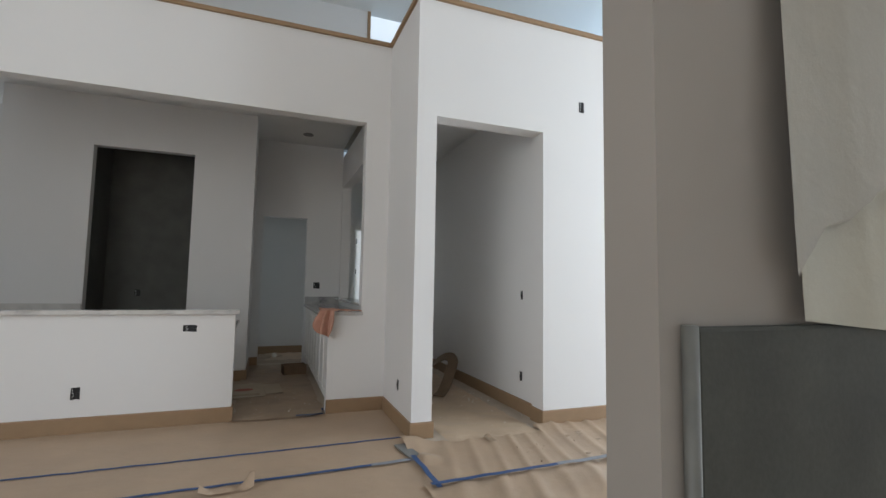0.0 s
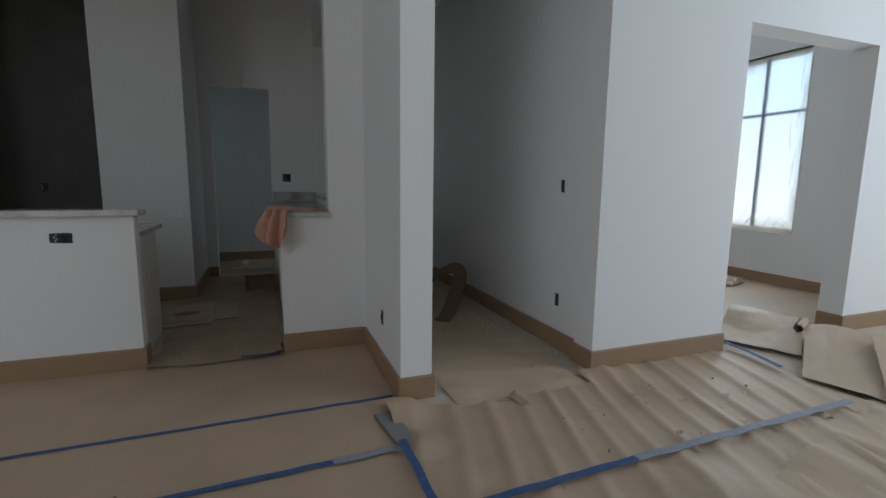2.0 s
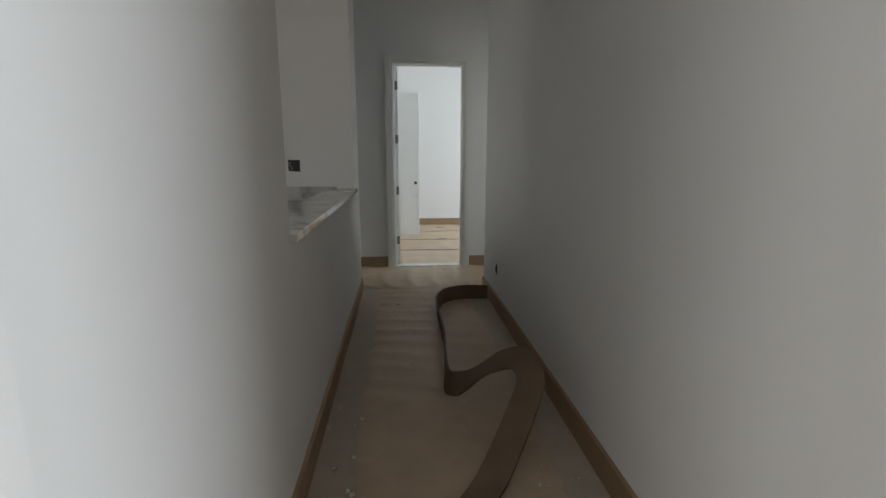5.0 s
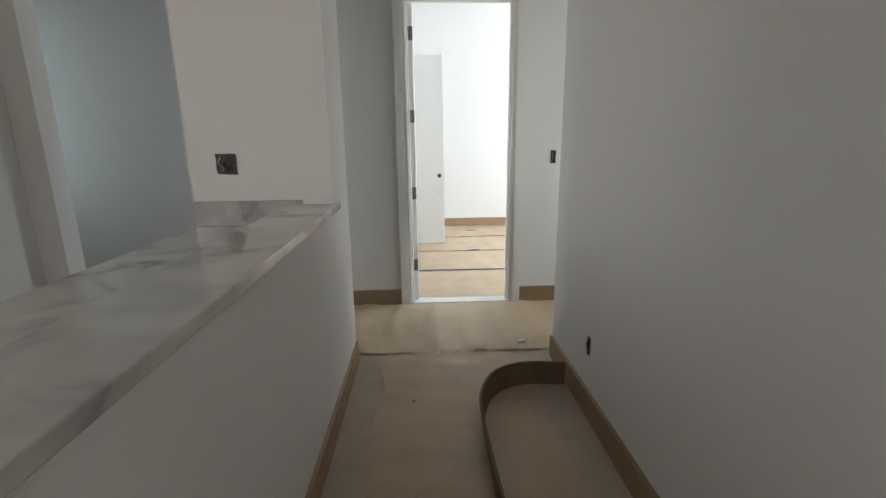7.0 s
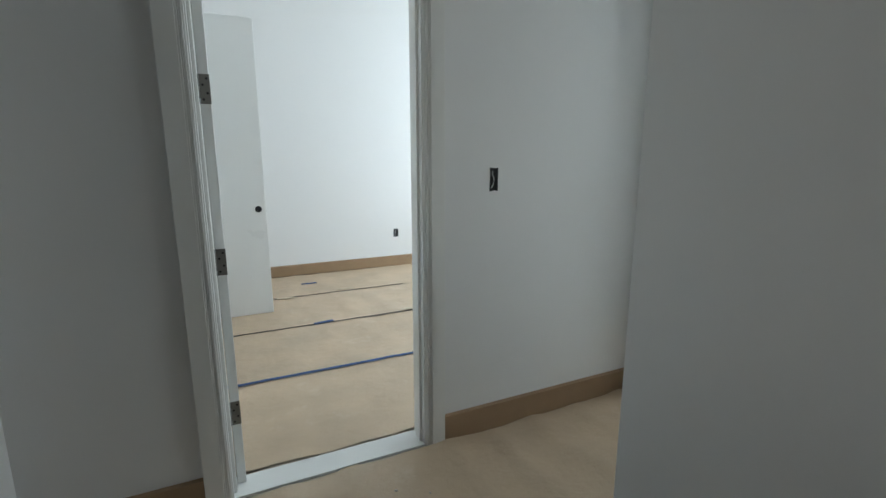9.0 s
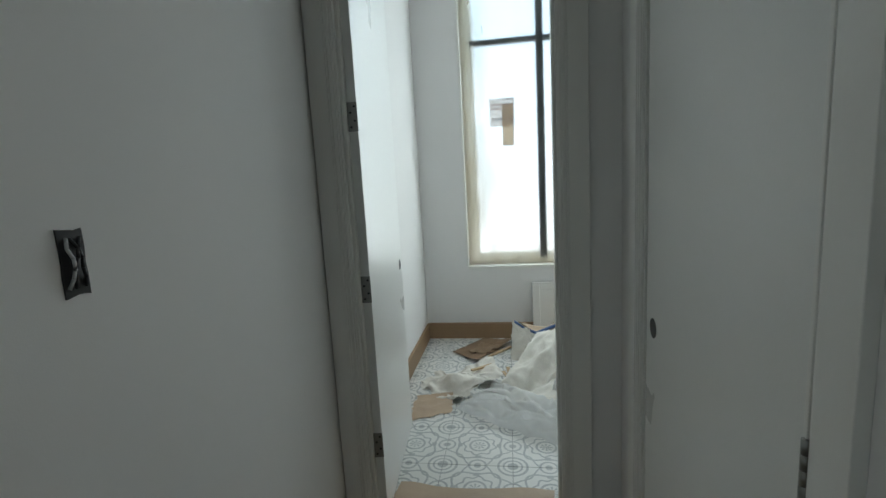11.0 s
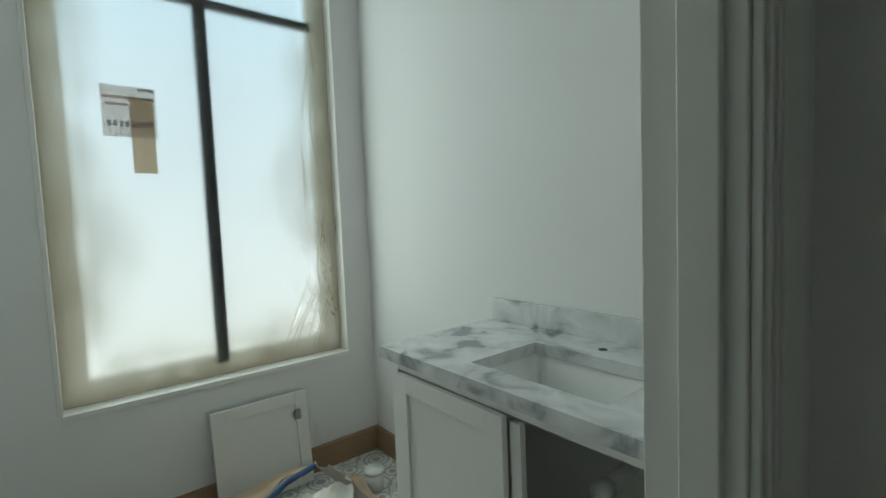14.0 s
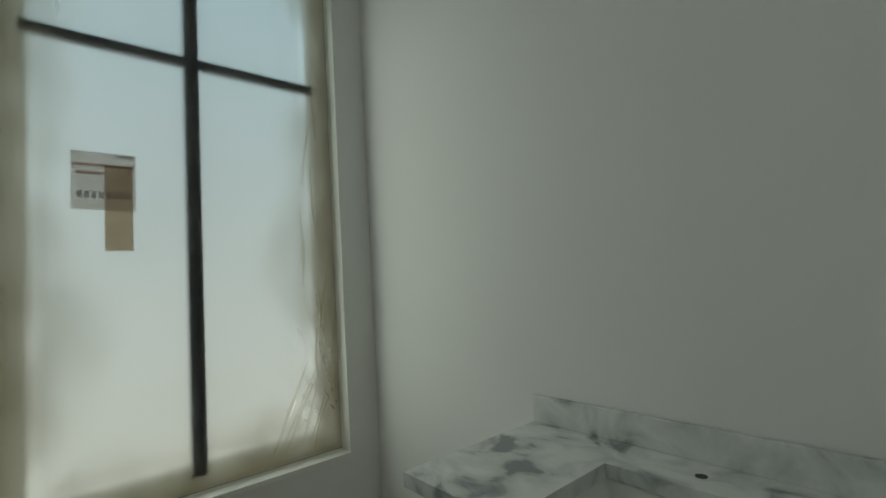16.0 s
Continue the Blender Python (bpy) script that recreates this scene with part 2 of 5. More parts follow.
def tile_mat():
    """White cement tile with a grey scrolled rosette, laid out round each tile's own centre."""
    m = bpy.data.materials.new("patterned_cement_tile")
    m.use_nodes = True
    n, l = m.node_tree.nodes, m.node_tree.links
    b = n["Principled BSDF"]
    b.inputs["Roughness"].default_value = 0.45
    co = n.new("ShaderNodeTexCoord")
    sp = n.new("ShaderNodeSeparateXYZ")
    l.new(co.outputs["Object"], sp.inputs[0])

    def op(kind, a, c=None):
        k = n.new("ShaderNodeMath")
        k.operation = kind
        for i, v in enumerate((a, c)):
            if v is None:
                continue
            if isinstance(v, (int, float)):
                k.inputs[i].default_value = v
            else:
                l.new(v, k.inputs[i])
        return k.outputs[0]

    def ring(r, at, half):
        return op("LESS_THAN", op("ABSOLUTE", op("SUBTRACT", r, at)), half)

    x, y = op("DIVIDE", sp.outputs[0], 0.165), op("DIVIDE", sp.outputs[1], 0.165)
    r = op("SQRT", op("ADD", op("MULTIPLY", x, x), op("MULTIPLY", y, y)))
    th = op("ARCTAN2", y, x)
    ax, ay = op("ABSOLUTE", x), op("ABSOLUTE", y)
    cx, cy = op("SUBTRACT", 1.0, ax), op("SUBTRACT", 1.0, ay)
    rc = op("SQRT", op("ADD", op("MULTIPLY", cx, cx), op("MULTIPLY", cy, cy)))
    mn = op("MINIMUM", ax, ay)
    mx = op("MAXIMUM", ax, ay)
    ex = op("SUBTRACT", 1.0, mx)
    re = op("SQRT", op("ADD", op("MULTIPLY", ex, ex), op("MULTIPLY", mn, mn)))
    scal8 = op("MULTIPLY", op("SINE", op("MULTIPLY", th, 8.0)), 0.045)
    scal4 = op("MULTIPLY", op("COSINE", op("MULTIPLY", th, 4.0)), 0.11)
    petals = op("MULTIPLY", op("LESS_THAN", r, 0.19), op("GREATER_THAN", op("COSINE", op("MULTIPLY", th, 8.0)), 0.25))
    marks = [petals, ring(r, 0.29, 0.035), ring(op("ADD", r, scal8), 0.47, 0.03), ring(op("ADD", r, scal4), 0.72, 0.035),
             ring(op("ADD", r, op("MULTIPLY", scal4, -1.6)), 0.92, 0.03), ring(rc, 0.40, 0.035), op("LESS_THAN", rc, 0.14),
             ring(rc, 0.25, 0.025), ring(re, 0.24, 0.03), op("LESS_THAN", re, 0.10),
             op("MULTIPLY", op("LESS_THAN", op("ABSOLUTE", op("SUBTRACT", r, 0.60)), 0.07), op("GREATER_THAN", op("COSINE", op("MULTIPLY", th, 4.0)), 0.82))]
    s = marks[0]
    for k in marks[1:]:
        s = op("MAXIMUM", s, k)
    no = n.new("ShaderNodeTexNoise")
    no.inputs["Scale"].default_value, no.inputs["Detail"].default_value = 9.0, 6
    l.new(co.outputs["Object"], no.inputs["Vector"])
    mix = n.new("ShaderNodeMix")
    mix.data_type = "RGBA"
    mix.inputs["A"].default_value, mix.inputs["B"].default_value = (0.74, 0.73, 0.70, 1), (0.40, 0.41, 0.41, 1)
    l.new(op("MULTIPLY", s, op("ADD", 0.55, op("MULTIPLY", no.outputs["Fac"], 0.7))), mix.inputs["Factor"])
    l.new(mix.outputs["Result"], b.inputs["Base Color"])
    return m


TILE = tile_mat()
GROUT = mat("grey_grout", (0.33, 0.33, 0.32), 0.9, vary=0.1, scale=30)


# ---------- building helpers ----------
def box(bm, x0, y0, z0, x1, y1, z1, bevel=0.0):
    vs = [bm.verts.new((x, y, z)) for x in (x0, x1) for y in (y0, y1) for z in (z0, z1)]
    fs = [bm.faces.new([vs[i] for i in f]) for f in ((0, 1, 3, 2), (4, 6, 7, 5), (0, 4, 5, 1), (2, 3, 7, 6), (0, 2, 6, 4), (1, 5, 7, 3))]
    if bevel:
        bmesh.ops.bevel(bm, geom=list({e for f in fs for e in f.edges}), offset=bevel, segments=2, affect="EDGES", profile=0.5)
    return vs


def cyl(bm, p, q, r, n=16, r2=None):
    """A capped round bar from p to q."""
    p, q = Vector(p), Vector(q)
    d = (q - p)
    m = Matrix.Translation((p + q) / 2) @ d.to_track_quat("Z", "Y").to_matrix().to_4x4()
    bmesh.ops.create_cone(bm, cap_ends=True, segments=n, radius1=r, radius2=r if r2 is None else r2, depth=d.length, matrix=m)


def mesh(name, bm, material, smooth=False):
    bmesh.ops.recalc_face_normals(bm, faces=bm.faces)
    me = bpy.data.meshes.new(name)
    bm.to_mesh(me)
    bm.free()
    for mt in material if isinstance(material, (list, tuple)) else [material]:
        me.materials.append(mt)
    if smooth:
        me.polygons.foreach_set("use_smooth", [True] * len(me.polygons))
    return me


def part(name, bm, material, parent=None, label="", smooth=False):
    ob = new(name, mesh(name, bm, material, smooth))
    if parent is not None:
        ob.parent = parent
    return tagged(ob, label)


def thing(name, label, category, at=(0, 0, 0), rz=0.0, group=""):
    ob = new(name)
    ob.matrix_world = pose(*at, 0, 0, rz)
    ob.empty_display_size = 0.1
    return tagged(ob, label, category, group)


def boxes_part(name, boxes, material, parent=None, label="", bevel=0.0):
    bm = bmesh.new()
    for b in boxes:
        box(bm, *b, bevel=bevel)
    return part(name, bm, material, parent, label)


def wall(name, boxes, label, material=None):
    return tagged(boxes_part(name, boxes, material or PAINT), label, "wall", kind="structure")


# ---------- structure ----------
WT = 4.04        # top of the loft's parapet wall
CK, CH = 3.70, 3.45   # ceilings of the kitchen and the hall
wall("wall_front", [(0, 0, 0, 0.19, 0.2, WT), (0.19, 0, 2.92, 1.345, 0.2, WT), (1.345, 0, 0, 2.555, 0.2, WT),
                    (2.555, 0, 2.41, 4.03, 0.2, WT), (4.03, 0, 0, 5.85, 0.2, WT)], "smooth white painted wall with two cased-free openings")
wall("wall_hall_left", [(0, 0.2, 0, 0.095, 1.03, WT), (-0.06, 1.18, 0, 0.095, 1.58, CH), (-0.06, 1.58, 0, 0.095, 4.1, 1.062),
                        (-0.06, 1.58, 3.0, 0.095, 4.1, CH), (-0.06, 4.1, 0, 0.095, 4.54, CH)], "white painted hall wall with a wide pass-through")
wall("wall_kitchen_front", [(-0.265, 1.03, 0, 0.095, 1.18, WT), (-4.9, 1.03, 3.13, -0.265, 1.18, WT)], "white header wall over the kitchen opening")
wall("wall_bar_end", [(-0.607, 1.03, 0, -0.265, 1.15, 1.008)], "low white painted wall at the end of the bar")
wall("wall_half", [(-4.9, 1.03, 0, -1.5, 1.15, 1.03)], "low white half wall between kitchen and great room")
wall("wall_hall_right", [(1.385, 0.2, 0, 1.50, 4.53, CH), (1.5, 4.41, 2.465, 2.355, 4.53, CH), (2.355, 4.41, 0, 2.6, 4.53, CH),
                         (1.5, 4.41, 0, 1.595, 4.53, CH)], "long white painted hall wall")
wall("wall_hall_end", [(-2.6, 5.57, 0, 0.426, 5.7, CH), (0.426, 5.57, 2.47, 1.294, 5.7, CH), (1.294, 5.57, 0, 2.6, 5.7, CH)], "white wall with the bedroom doorway")
wall("wall_bath_west", [(2.6, 3.70, 0, 2.695, 4.715, CH), (2.6, 4.715, 2.465, 2.695, 5.485, CH), (2.6, 5.485, 0, 2.695, 5.7, CH)], "white wall with the bathroom doorway")
wall("wall_bath_south", [(2.695, 3.70, 0, 4.98, 3.83, CH)], "plain white bathroom wall behind the vanity")
wall("wall_bath_north", [(2.695, 5.63, 0, 4.98, 5.7, CH)], "plain white bathroom wall")
wall("wall_bath_east", [(4.82, 3.83, 0, 4.98, 3.995, CH), (4.82, 5.255, 0, 4.98, 5.63, CH), (4.82, 3.995, 0, 4.98, 5.255, 0.625),
                        (4.82, 3.995, 3.20, 4.98, 5.255, CH)], "white bathroom wall with a tall window")
wall("wall_bedroom_west", [(-0.1, 5.7, 0, 0.04, 9.32, CH)], "white bedroom wall")
wall("wall_bedroom_north", [(0.04, 9.2, 0, 4.98, 9.32, CH)], "white bedroom wall")
wall("wall_bedroom_east", [(4.82, 5.7, 0, 4.98, 6.6, CH), (4.82, 8.6, 0, 4.98, 9.2, CH), (4.82, 6.6, 0, 4.98, 8.6, 0.7), (4.82, 6.6, 2.7, 4.98, 8.6, CH)],
     "white bedroom wall with a window")
wall("wall_kitchen_back", [(-4.3, 3.0, 0, -3.355, 3.12, CK), (-3.355, 3.0, 3.05, -2.213, 3.12, CK), (-2.213, 3.0, 0, -1.45, 3.12, CK), (-1.57, 3.12, 0, -1.45, 4.15, CK)],
     "white kitchen wall with a tall appliance niche")
wall("wall_bar_back", [(-1.57, 4.15, 0, -1.32, 4.27, CK), (-1.32, 4.15, 2.43, -0.63, 4.27, CK), (-0.63, 4.15, 0, -0.06, 4.27, CK)], "white wall behind the bar with a plain doorway")
wall("wall_pantry", [(-2.6, 5.45, 0, -0.2, 5.57, CK), (-2.6, 4.27, 0, -2.48, 4.4, CK), (-2.6, 5.4, 0, -2.48, 5.45, CK), (-2.6, 4.4, 0, -2.48, 5.4, 0.9), (-2.6, 4.4, 2.5, -2.48, 5.4, CK)], "pale wall of the back passage")
wall("wall_niche", [(-3.475, 3.12, 0, -3.355, 3.9, CK), (-2.213, 3.12, 0, -2.09, 3.9, CK), (-3.355, 3.78, 0, -2.213, 3.9, CK)], "dark unpainted board inside the niche", NICHE)
wall("wall_kitchen_west", [(-4.9, 1.18, 0, -4.78, 3.2, 3.3)], "white kitchen wall")
wall("wall_den_east", [(5.42, 0.2, 0, 5.58, 1.38, CH), (5.42, 2.56, 0, 5.58, 3.7, CH), (5.42, 1.38, 0, 5.58, 2.56, 0.67), (5.42, 1.38, 2.93, 5.58, 2.56, CH)],
     "grey-white wall with a large window under plastic")
wall("wall_den_north", [(1.5, 3.58, 0, 5.42, 3.7, CH)], "white den wall")
wall("wall_great_east", [(5.85, -5.9, 0, 6.0, 0.2, 0.4), (5.85, -5.9, 5.0, 6.0, 0.2, 6.6), (5.85, -1.35, 0.4, 6.0, 0.2, 5.0), (5.85, -5.9, 0.4, 6.0, -4.65, 5.0),
                         (5.85, -8.1, 0, 6.0, -5.9, 6.6)], "white great room wall with tall windows")
wall("wall_great_south", [(-6.0, -8.1, 0, 3.5, -7.95, 6.6), (5.1, -8.1, 0, 5.85, -7.95, 6.6), (3.5, -8.1, 0, 5.1, -7.95, 0.6), (3.5, -8.1, 3.8, 5.1, -7.95, 6.6)],
     "white great room wall with a wide glazed opening")
wall("wall_great_west", [(-6.15, -8.1, 0, -6.0, -7.6, 6.6), (-6.15, -7.6, 0, -6.0, -3.6, 0.8), (-6.15, -7.6, 4.4, -6.0, -3.6, 6.6), (-6.15, -3.6, 0, -6.0, 1.18, 6.6), (-6.15, 2.9, 0, -6.0, 4.0, 6.6), (-6.15, 1.18, 0, -6.0, 2.9, 1.1), (-6.15, 1.18, 3.0, -6.0, 2.9, 6.6)], "white wall")
wall("wall_loft_back", [(-6.0, 4.6, CK + 0.12, 0.42, 4.72, 6.6), (0.42, 4.6, CK + 0.12, 1.15, 4.72, 4.2), (1.15, 4.6, CK + 0.12, 5.85, 4.72, 6.6)],
     "white loft wall")
wall("wall_kitchen_north", [(-6.0, 3.9, 0, -3.48, 4.02, CK)], "white kitchen wall")


def ceiling(name, boxes):
    return tagged(boxes_part(name, boxes, CEIL), "flat white painted ceiling", "ceiling", kind="structure")


ceiling("ceiling_kitchen", [(-6.0, 1.18, CK, -0.06, 5.57, CK + 0.12)])
ceiling("ceiling_hall", [(-0.06, 1.18, CH, 1.385, 5.57, CH + 0.1), (0.095, 0.2, CH, 1.385, 1.18, CH + 0.1), (1.385, 0.2, CH, 5.58, 4.53, CH + 0.1), (1.385, 4.53, CH, 2.6, 5.57, CH + 0.1)])
ceiling("ceiling_bath", [(2.6, 3.7, CH - 0.005, 4.98, 5.7, CH + 0.1)])
ceiling("ceiling_bedroom", [(-0.1, 5.57, CH + 0.004, 4.98, 9.32, CH + 0.1)])
ceiling("ceiling_great_room", [(-6.15, -8.1, 6.6, 6.0, 4.72, 6.72)])
tagged(boxes_part("floor", [(-6.15, -8.1, -0.15, 6.0, 9.32, 0.0)], SUBFLOOR), "dusty pale subfloor at the paper's edges", "floor", kind="structure")
tagged(boxes_part("ground", [(-900, -900, -0.5, 900, 900, -0.3)], CONC2), "flat bare ground outside the house", "ground", kind="structure")


def baseboard(x0, y0, x1, y1, h=0.14, side=1):
    """A run along x or y; side is the way it projects from the wall line."""
    t = 0.016
    bm = bmesh.new()
    if abs(x1 - x0) > abs(y1 - y0):
        ys = sorted((y0, y0 + side * t))
        vs = box(bm, min(x0, x1), ys[0], 0.0, max(x0, x1), ys[1], h)
        front = y0 + side * t
        top = [v for v in bm.verts if v.co.z > h - 1e-4 and abs(v.co.y - front) < 1e-4]
        for v in top:
            v.co.z -= 0.006
    else:
        xs = sorted((x0, x0 + side * t))
        vs = box(bm, xs[0], min(y0, y1), 0.0, xs[1], max(y0, y1), h)
        front = x0 + side * t
        for v in bm.verts:
            if v.co.z > h - 1e-4 and abs(v.co.x - front) < 1e-4:
                v.co.z -= 0.006
    return tagged(part("baseboard", bm, MDF), "tan-brown flat baseboard along the white wall", "baseboard", kind="structure")


for run in ((-0.016, 0, 0.206, 0, -1), (1.33, 0, 2.57, 0, -1), (4.015, 0, 5.85, 0, -1), (-0.607, 1.03, -0.018, 1.03, -1), (-4.9, 1.03, -1.484, 1.03, -1),
            (-2.6, 5.57, 0.344, 5.57, -1), (1.376, 5.57, 2.6, 5.57, -1), (-2.213, 3.0, -1.434, 3.0, -1), (-4.3, 3.0, -3.355, 3.0, -1),
            (-1.434, 4.15, -1.32, 4.15, -1), (-2.48, 5.45, -0.2, 5.45, -1), (2.695, 5.63, 4.82, 5.63, -1), (0.04, 9.2, 4.82, 9.2, -1), (2.45, 4.53, 2.6, 4.53, 1),
            (3.86, 3.83, 4.82, 3.83, 1)):
    baseboard(run[0], run[1], run[2], run[3], side=run[4])
for run in ((0, 0, 0, 1.03, -1), (0.19, 0, 0.19, 0.2, 1), (1.345, 0, 1.345, 0.216, -1), (0.095, 0.2, 0.095, 4.54, 1), (1.385, 0.216, 1.385, 4.53, -1),
            (2.555, 0, 2.555, 0.2, 1), (4.03, 0, 4.03, 0.2, -1), (5.85, -1.4, 5.85, 0, -1), (5.42, 0.2, 5.42, 3.58, -1), (-1.45, 3.0, -1.45, 4.15, 1),
            (4.82, 3.83, 4.82, 5.614, -1), (-1.5, 1.03, -1.5, 1.15, 1), (2.6, 5.55, 2.6, 5.57, -1), (4.82, 5.7, 4.82, 9.2, -1)):
    baseboard(run[0], run[1], run[2], run[3], side=run[4])

# wooden cap on the parapet
for b in ((-4.9, 1.0, WT, -0.03, 1.22, WT + 0.045), (-0.03, -0.03, WT, 0.12, 1.22, WT + 0.045), (0.12, -0.03, WT, 5.85, 0.23, WT + 0.045)):
    tagged(boxes_part("wooden_cap", [b], CAPWOOD, bevel=0.004), "raw pine cap board on top of the parapet wall", "trim", kind="structure")


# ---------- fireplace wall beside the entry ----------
# painted drywall standing in shadow: the base colour is darkened to carry that shade
wall("wall_fireplace", [(-0.43, -3.181, 0, 2.4, -3.011, 5.6)], "drywall chimney wall, its shade put into a darkened colour", mat("shade_toned_drywall", (0.30, 0.272, 0.245), 0.85, vary=0.05, scale=2, bump=0.1))
fp = thing("fireplace_surround", "dark grey concrete fireplace surround against the chimney wall", "fireplace", (-0.385, -3.183, 0))
bm = bmesh.new()
box(bm, 0.028, -0.032, 0, 2.0, 0.0, 1.265, bevel=0.010)
part("slab", bm, CONCRETE, fp)
bm = bmesh.new()
cyl(bm, (0.022, -0.018, 0), (0.022, -0.018, 1.268), 0.0175, 18)
part("rounded_edge", bm, mat("worn_concrete_edge", (0.15, 0.15, 0.135), 0.5, vary=0.2, scale=12, bump=0.1), fp, "paler worn rounded edge", True)


def fold(p, s, k):
    """Soft creased relief at place p."""
    a = noise.noise(Vector((p[0] * s, p[1] * s, k)))
    b = noise.noise(Vector((p[0] * s * 2.3, p[1] * s * 2.3, k + 9)))
    return 1 - 2 * abs(a) + 0.45 * (1 - 2 * abs(b))


def hung_sheet(name, x0, x1, z_low, z_top, y, material, label, seed):
    """Paper taped to a wall, with an uneven lower edge and long folds."""
    bm = bmesh.new()
    nx, nz = 96, 40
    rows = []
    for i in range(nx + 1):
        u = i / nx
        low = z_low(u)
        rows.append([bm.verts.new((x0 + (x1 - x0) * u, y - 0.012 - 0.012 * fold((u * 1.2, v * 0.5), 2.0, seed) - 0.02 * (1 - v) ** 3, low + (z_top - low) * v))
                     for v in (j / nz for j in range(nz + 1))])
    for a, b in zip(rows, rows[1:]):
        for j in range(nz):
            bm.faces.new((a[j], b[j], b[j + 1], a[j + 1]))
    ob = part(name, bm, material, None, "", True)
    return tagged(ob, label, "paper sheet")


MASKP = mat("cream_masking_paper", (0.33, 0.305, 0.255), 0.7, vary=0.1, scale=2, grain=0.06, bump=0.05, crease=0.12)
TEAR = ((-0.085, 1.380), (0.036, 1.506), (0.131, 1.526), (0.352, 1.672), (0.8, 1.90), (1.6, 2.05))


def tear_height(u):
    """Lower torn edge of the upper layer of masking paper."""
    x = -0.085 + 1.685 * u
    for (xa, za), (xb, zb) in zip(TEAR, TEAR[1:]):
        if x <= xb:
            break
    return za + (zb - za) * (x - xa) / (xb - xa) + 0.005 * noise.noise(Vector((x * 30, 2.0, 7.0)))


hung_sheet("masking_paper", -0.032, 1.6, lambda u: 1.277 - 0.14 * u, 4.6, -3.183, mat("yellowed_masking_paper", (0.38, 0.355, 0.28), 0.7, vary=0.1, scale=2, grain=0.06, bump=0.05, crease=0.12), "cream masking paper taped above the fireplace", 3.0)
hung_sheet("masking_paper", -0.085, 1.6, tear_height, 4.6, -3.205, MASKP, "torn upper layer of cream masking paper", 8.0)


# ---------- sockets and switch boxes ----------
def socket_box(at, face, width=0.055, height=0.095, label="open black socket box with loose wires in the wall"):
    """face: direction the wall looks, 'x', '-x', 'y' or '-y'."""
    rz = {"-y": 0, "x": 90, "y": 180, "-x": 270}[face]
    b = thing("socket_box", label, "socket box", at, rz, "open wiring boxes")
    rnd = random.Random(int(at[0] * 100 + at[1] * 10 + at[2] * 1000))
    bm = bmesh.new()
    n = 16
    ring = []
    for i in range(n):
        a = 2 * math.pi * i / n
        c, s = math.cos(a), math.sin(a)
        k = 1 / max(abs(c), abs(s)) * (1 + rnd.uniform(-0.05, 0.07))
        ring.append((c * k * width / 2, s * k * height / 2))
    f = [bm.verts.new((x, -0.003, z)) for x, z in ring]
    g = [bm.verts.new((x, 0.0, z)) for x, z in ring]
    bm.faces.new(f)
    for i in range(n):
        bm.faces.new((f[i], f[(i + 1) % n], g[(i + 1) % n], g[i]))
    part("opening", bm, BLACK, b)
    for k in range(3):
        bm = bmesh.new()
        x = (k - 1) * width * 0.24
        pts = [Vector((x + rnd.uniform(-1, 1) * width * 0.15, -0.004 - 0.006 * math.sin(j / 5 * math.pi), (j / 5 - 0.5) * height * 0.75)) for j in range(6)]
        for p, q in zip(pts, pts[1:]):
            cyl(bm, p, q, 0.0028, 6)
        part("wire", bm, WIRE if k == 0 else BLACK, b, "grey loose wire" if k == 0 else "black loose wire", True)
    return b


for at, face, w, h in (((1.385, 0.48, 1.25), "-x", 0.04, 0.095), ((1.385, 0.49, 0.38), "-x", 0.045, 0.095), ((1.385, 3.88, 0.37), "-x", 0.04, 0.095),
                       ((0.0, 0.45, 0.375), "-x", 0.045, 0.095), ((-1.89, 1.03, 0.895), "-y", 0.115, 0.06), ((-2.75, 1.03, 0.345), "-y", 0.065, 0.10),
                       ((-0.44, 4.15, 1.30), "-y", 0.10, 0.10), ((1.817, 0, 3.25), "-y", 0.06, 0.11), ((4.88, 0, 0.375), "-y", 0.06, 0.10),
                       ((5.51, 0, 1.24), "-y", 0.17, 0.10), ((-2.95, 3.78, 1.16), "-y", 0.07, 0.09), ((1.631, 5.57, 1.255), "-y", 0.042, 0.105),
                       ((2.45, 9.2, 0.43), "-y", 0.06, 0.10)):
    socket_box(at, face, w, h)


# ---------- doorways ----------
def casing(parent, x0, x1, z1, y, out, w=0.10):
    """Stepped trim round an opening from x0 to x1, on the wall face y; out is -1 or 1."""
    def strip(bm, xa, za, xb, zb, depth):
        ya, yb = sorted((y, y + out * depth))
        box(bm, xa, ya, za, xb, yb, zb, bevel=0.0015)

    steps = ((0.006, 0.013, 0.009), (0.013, 0.021, 0.0135), (0.021, 0.027, 0.0105), (0.027, 0.034, 0.015), (0.034, w, 0.018))
    for sign, edge in ((-1, x0), (1, x1)):
        bm = bmesh.new()
        for a, b, d in steps:
            xa, xb = sorted((edge + sign * a, edge + sign * b))
            strip(bm, xa, 0, xb, z1 + b, d)
        part("casing_leg", bm, TRIMW, parent)
    bm = bmesh.new()
    for a, b, d in steps:
        strip(bm, x0 - a, z1 + a, x1 + a, z1 + b, d)
    part("casing_head", bm, TRIMW, parent)


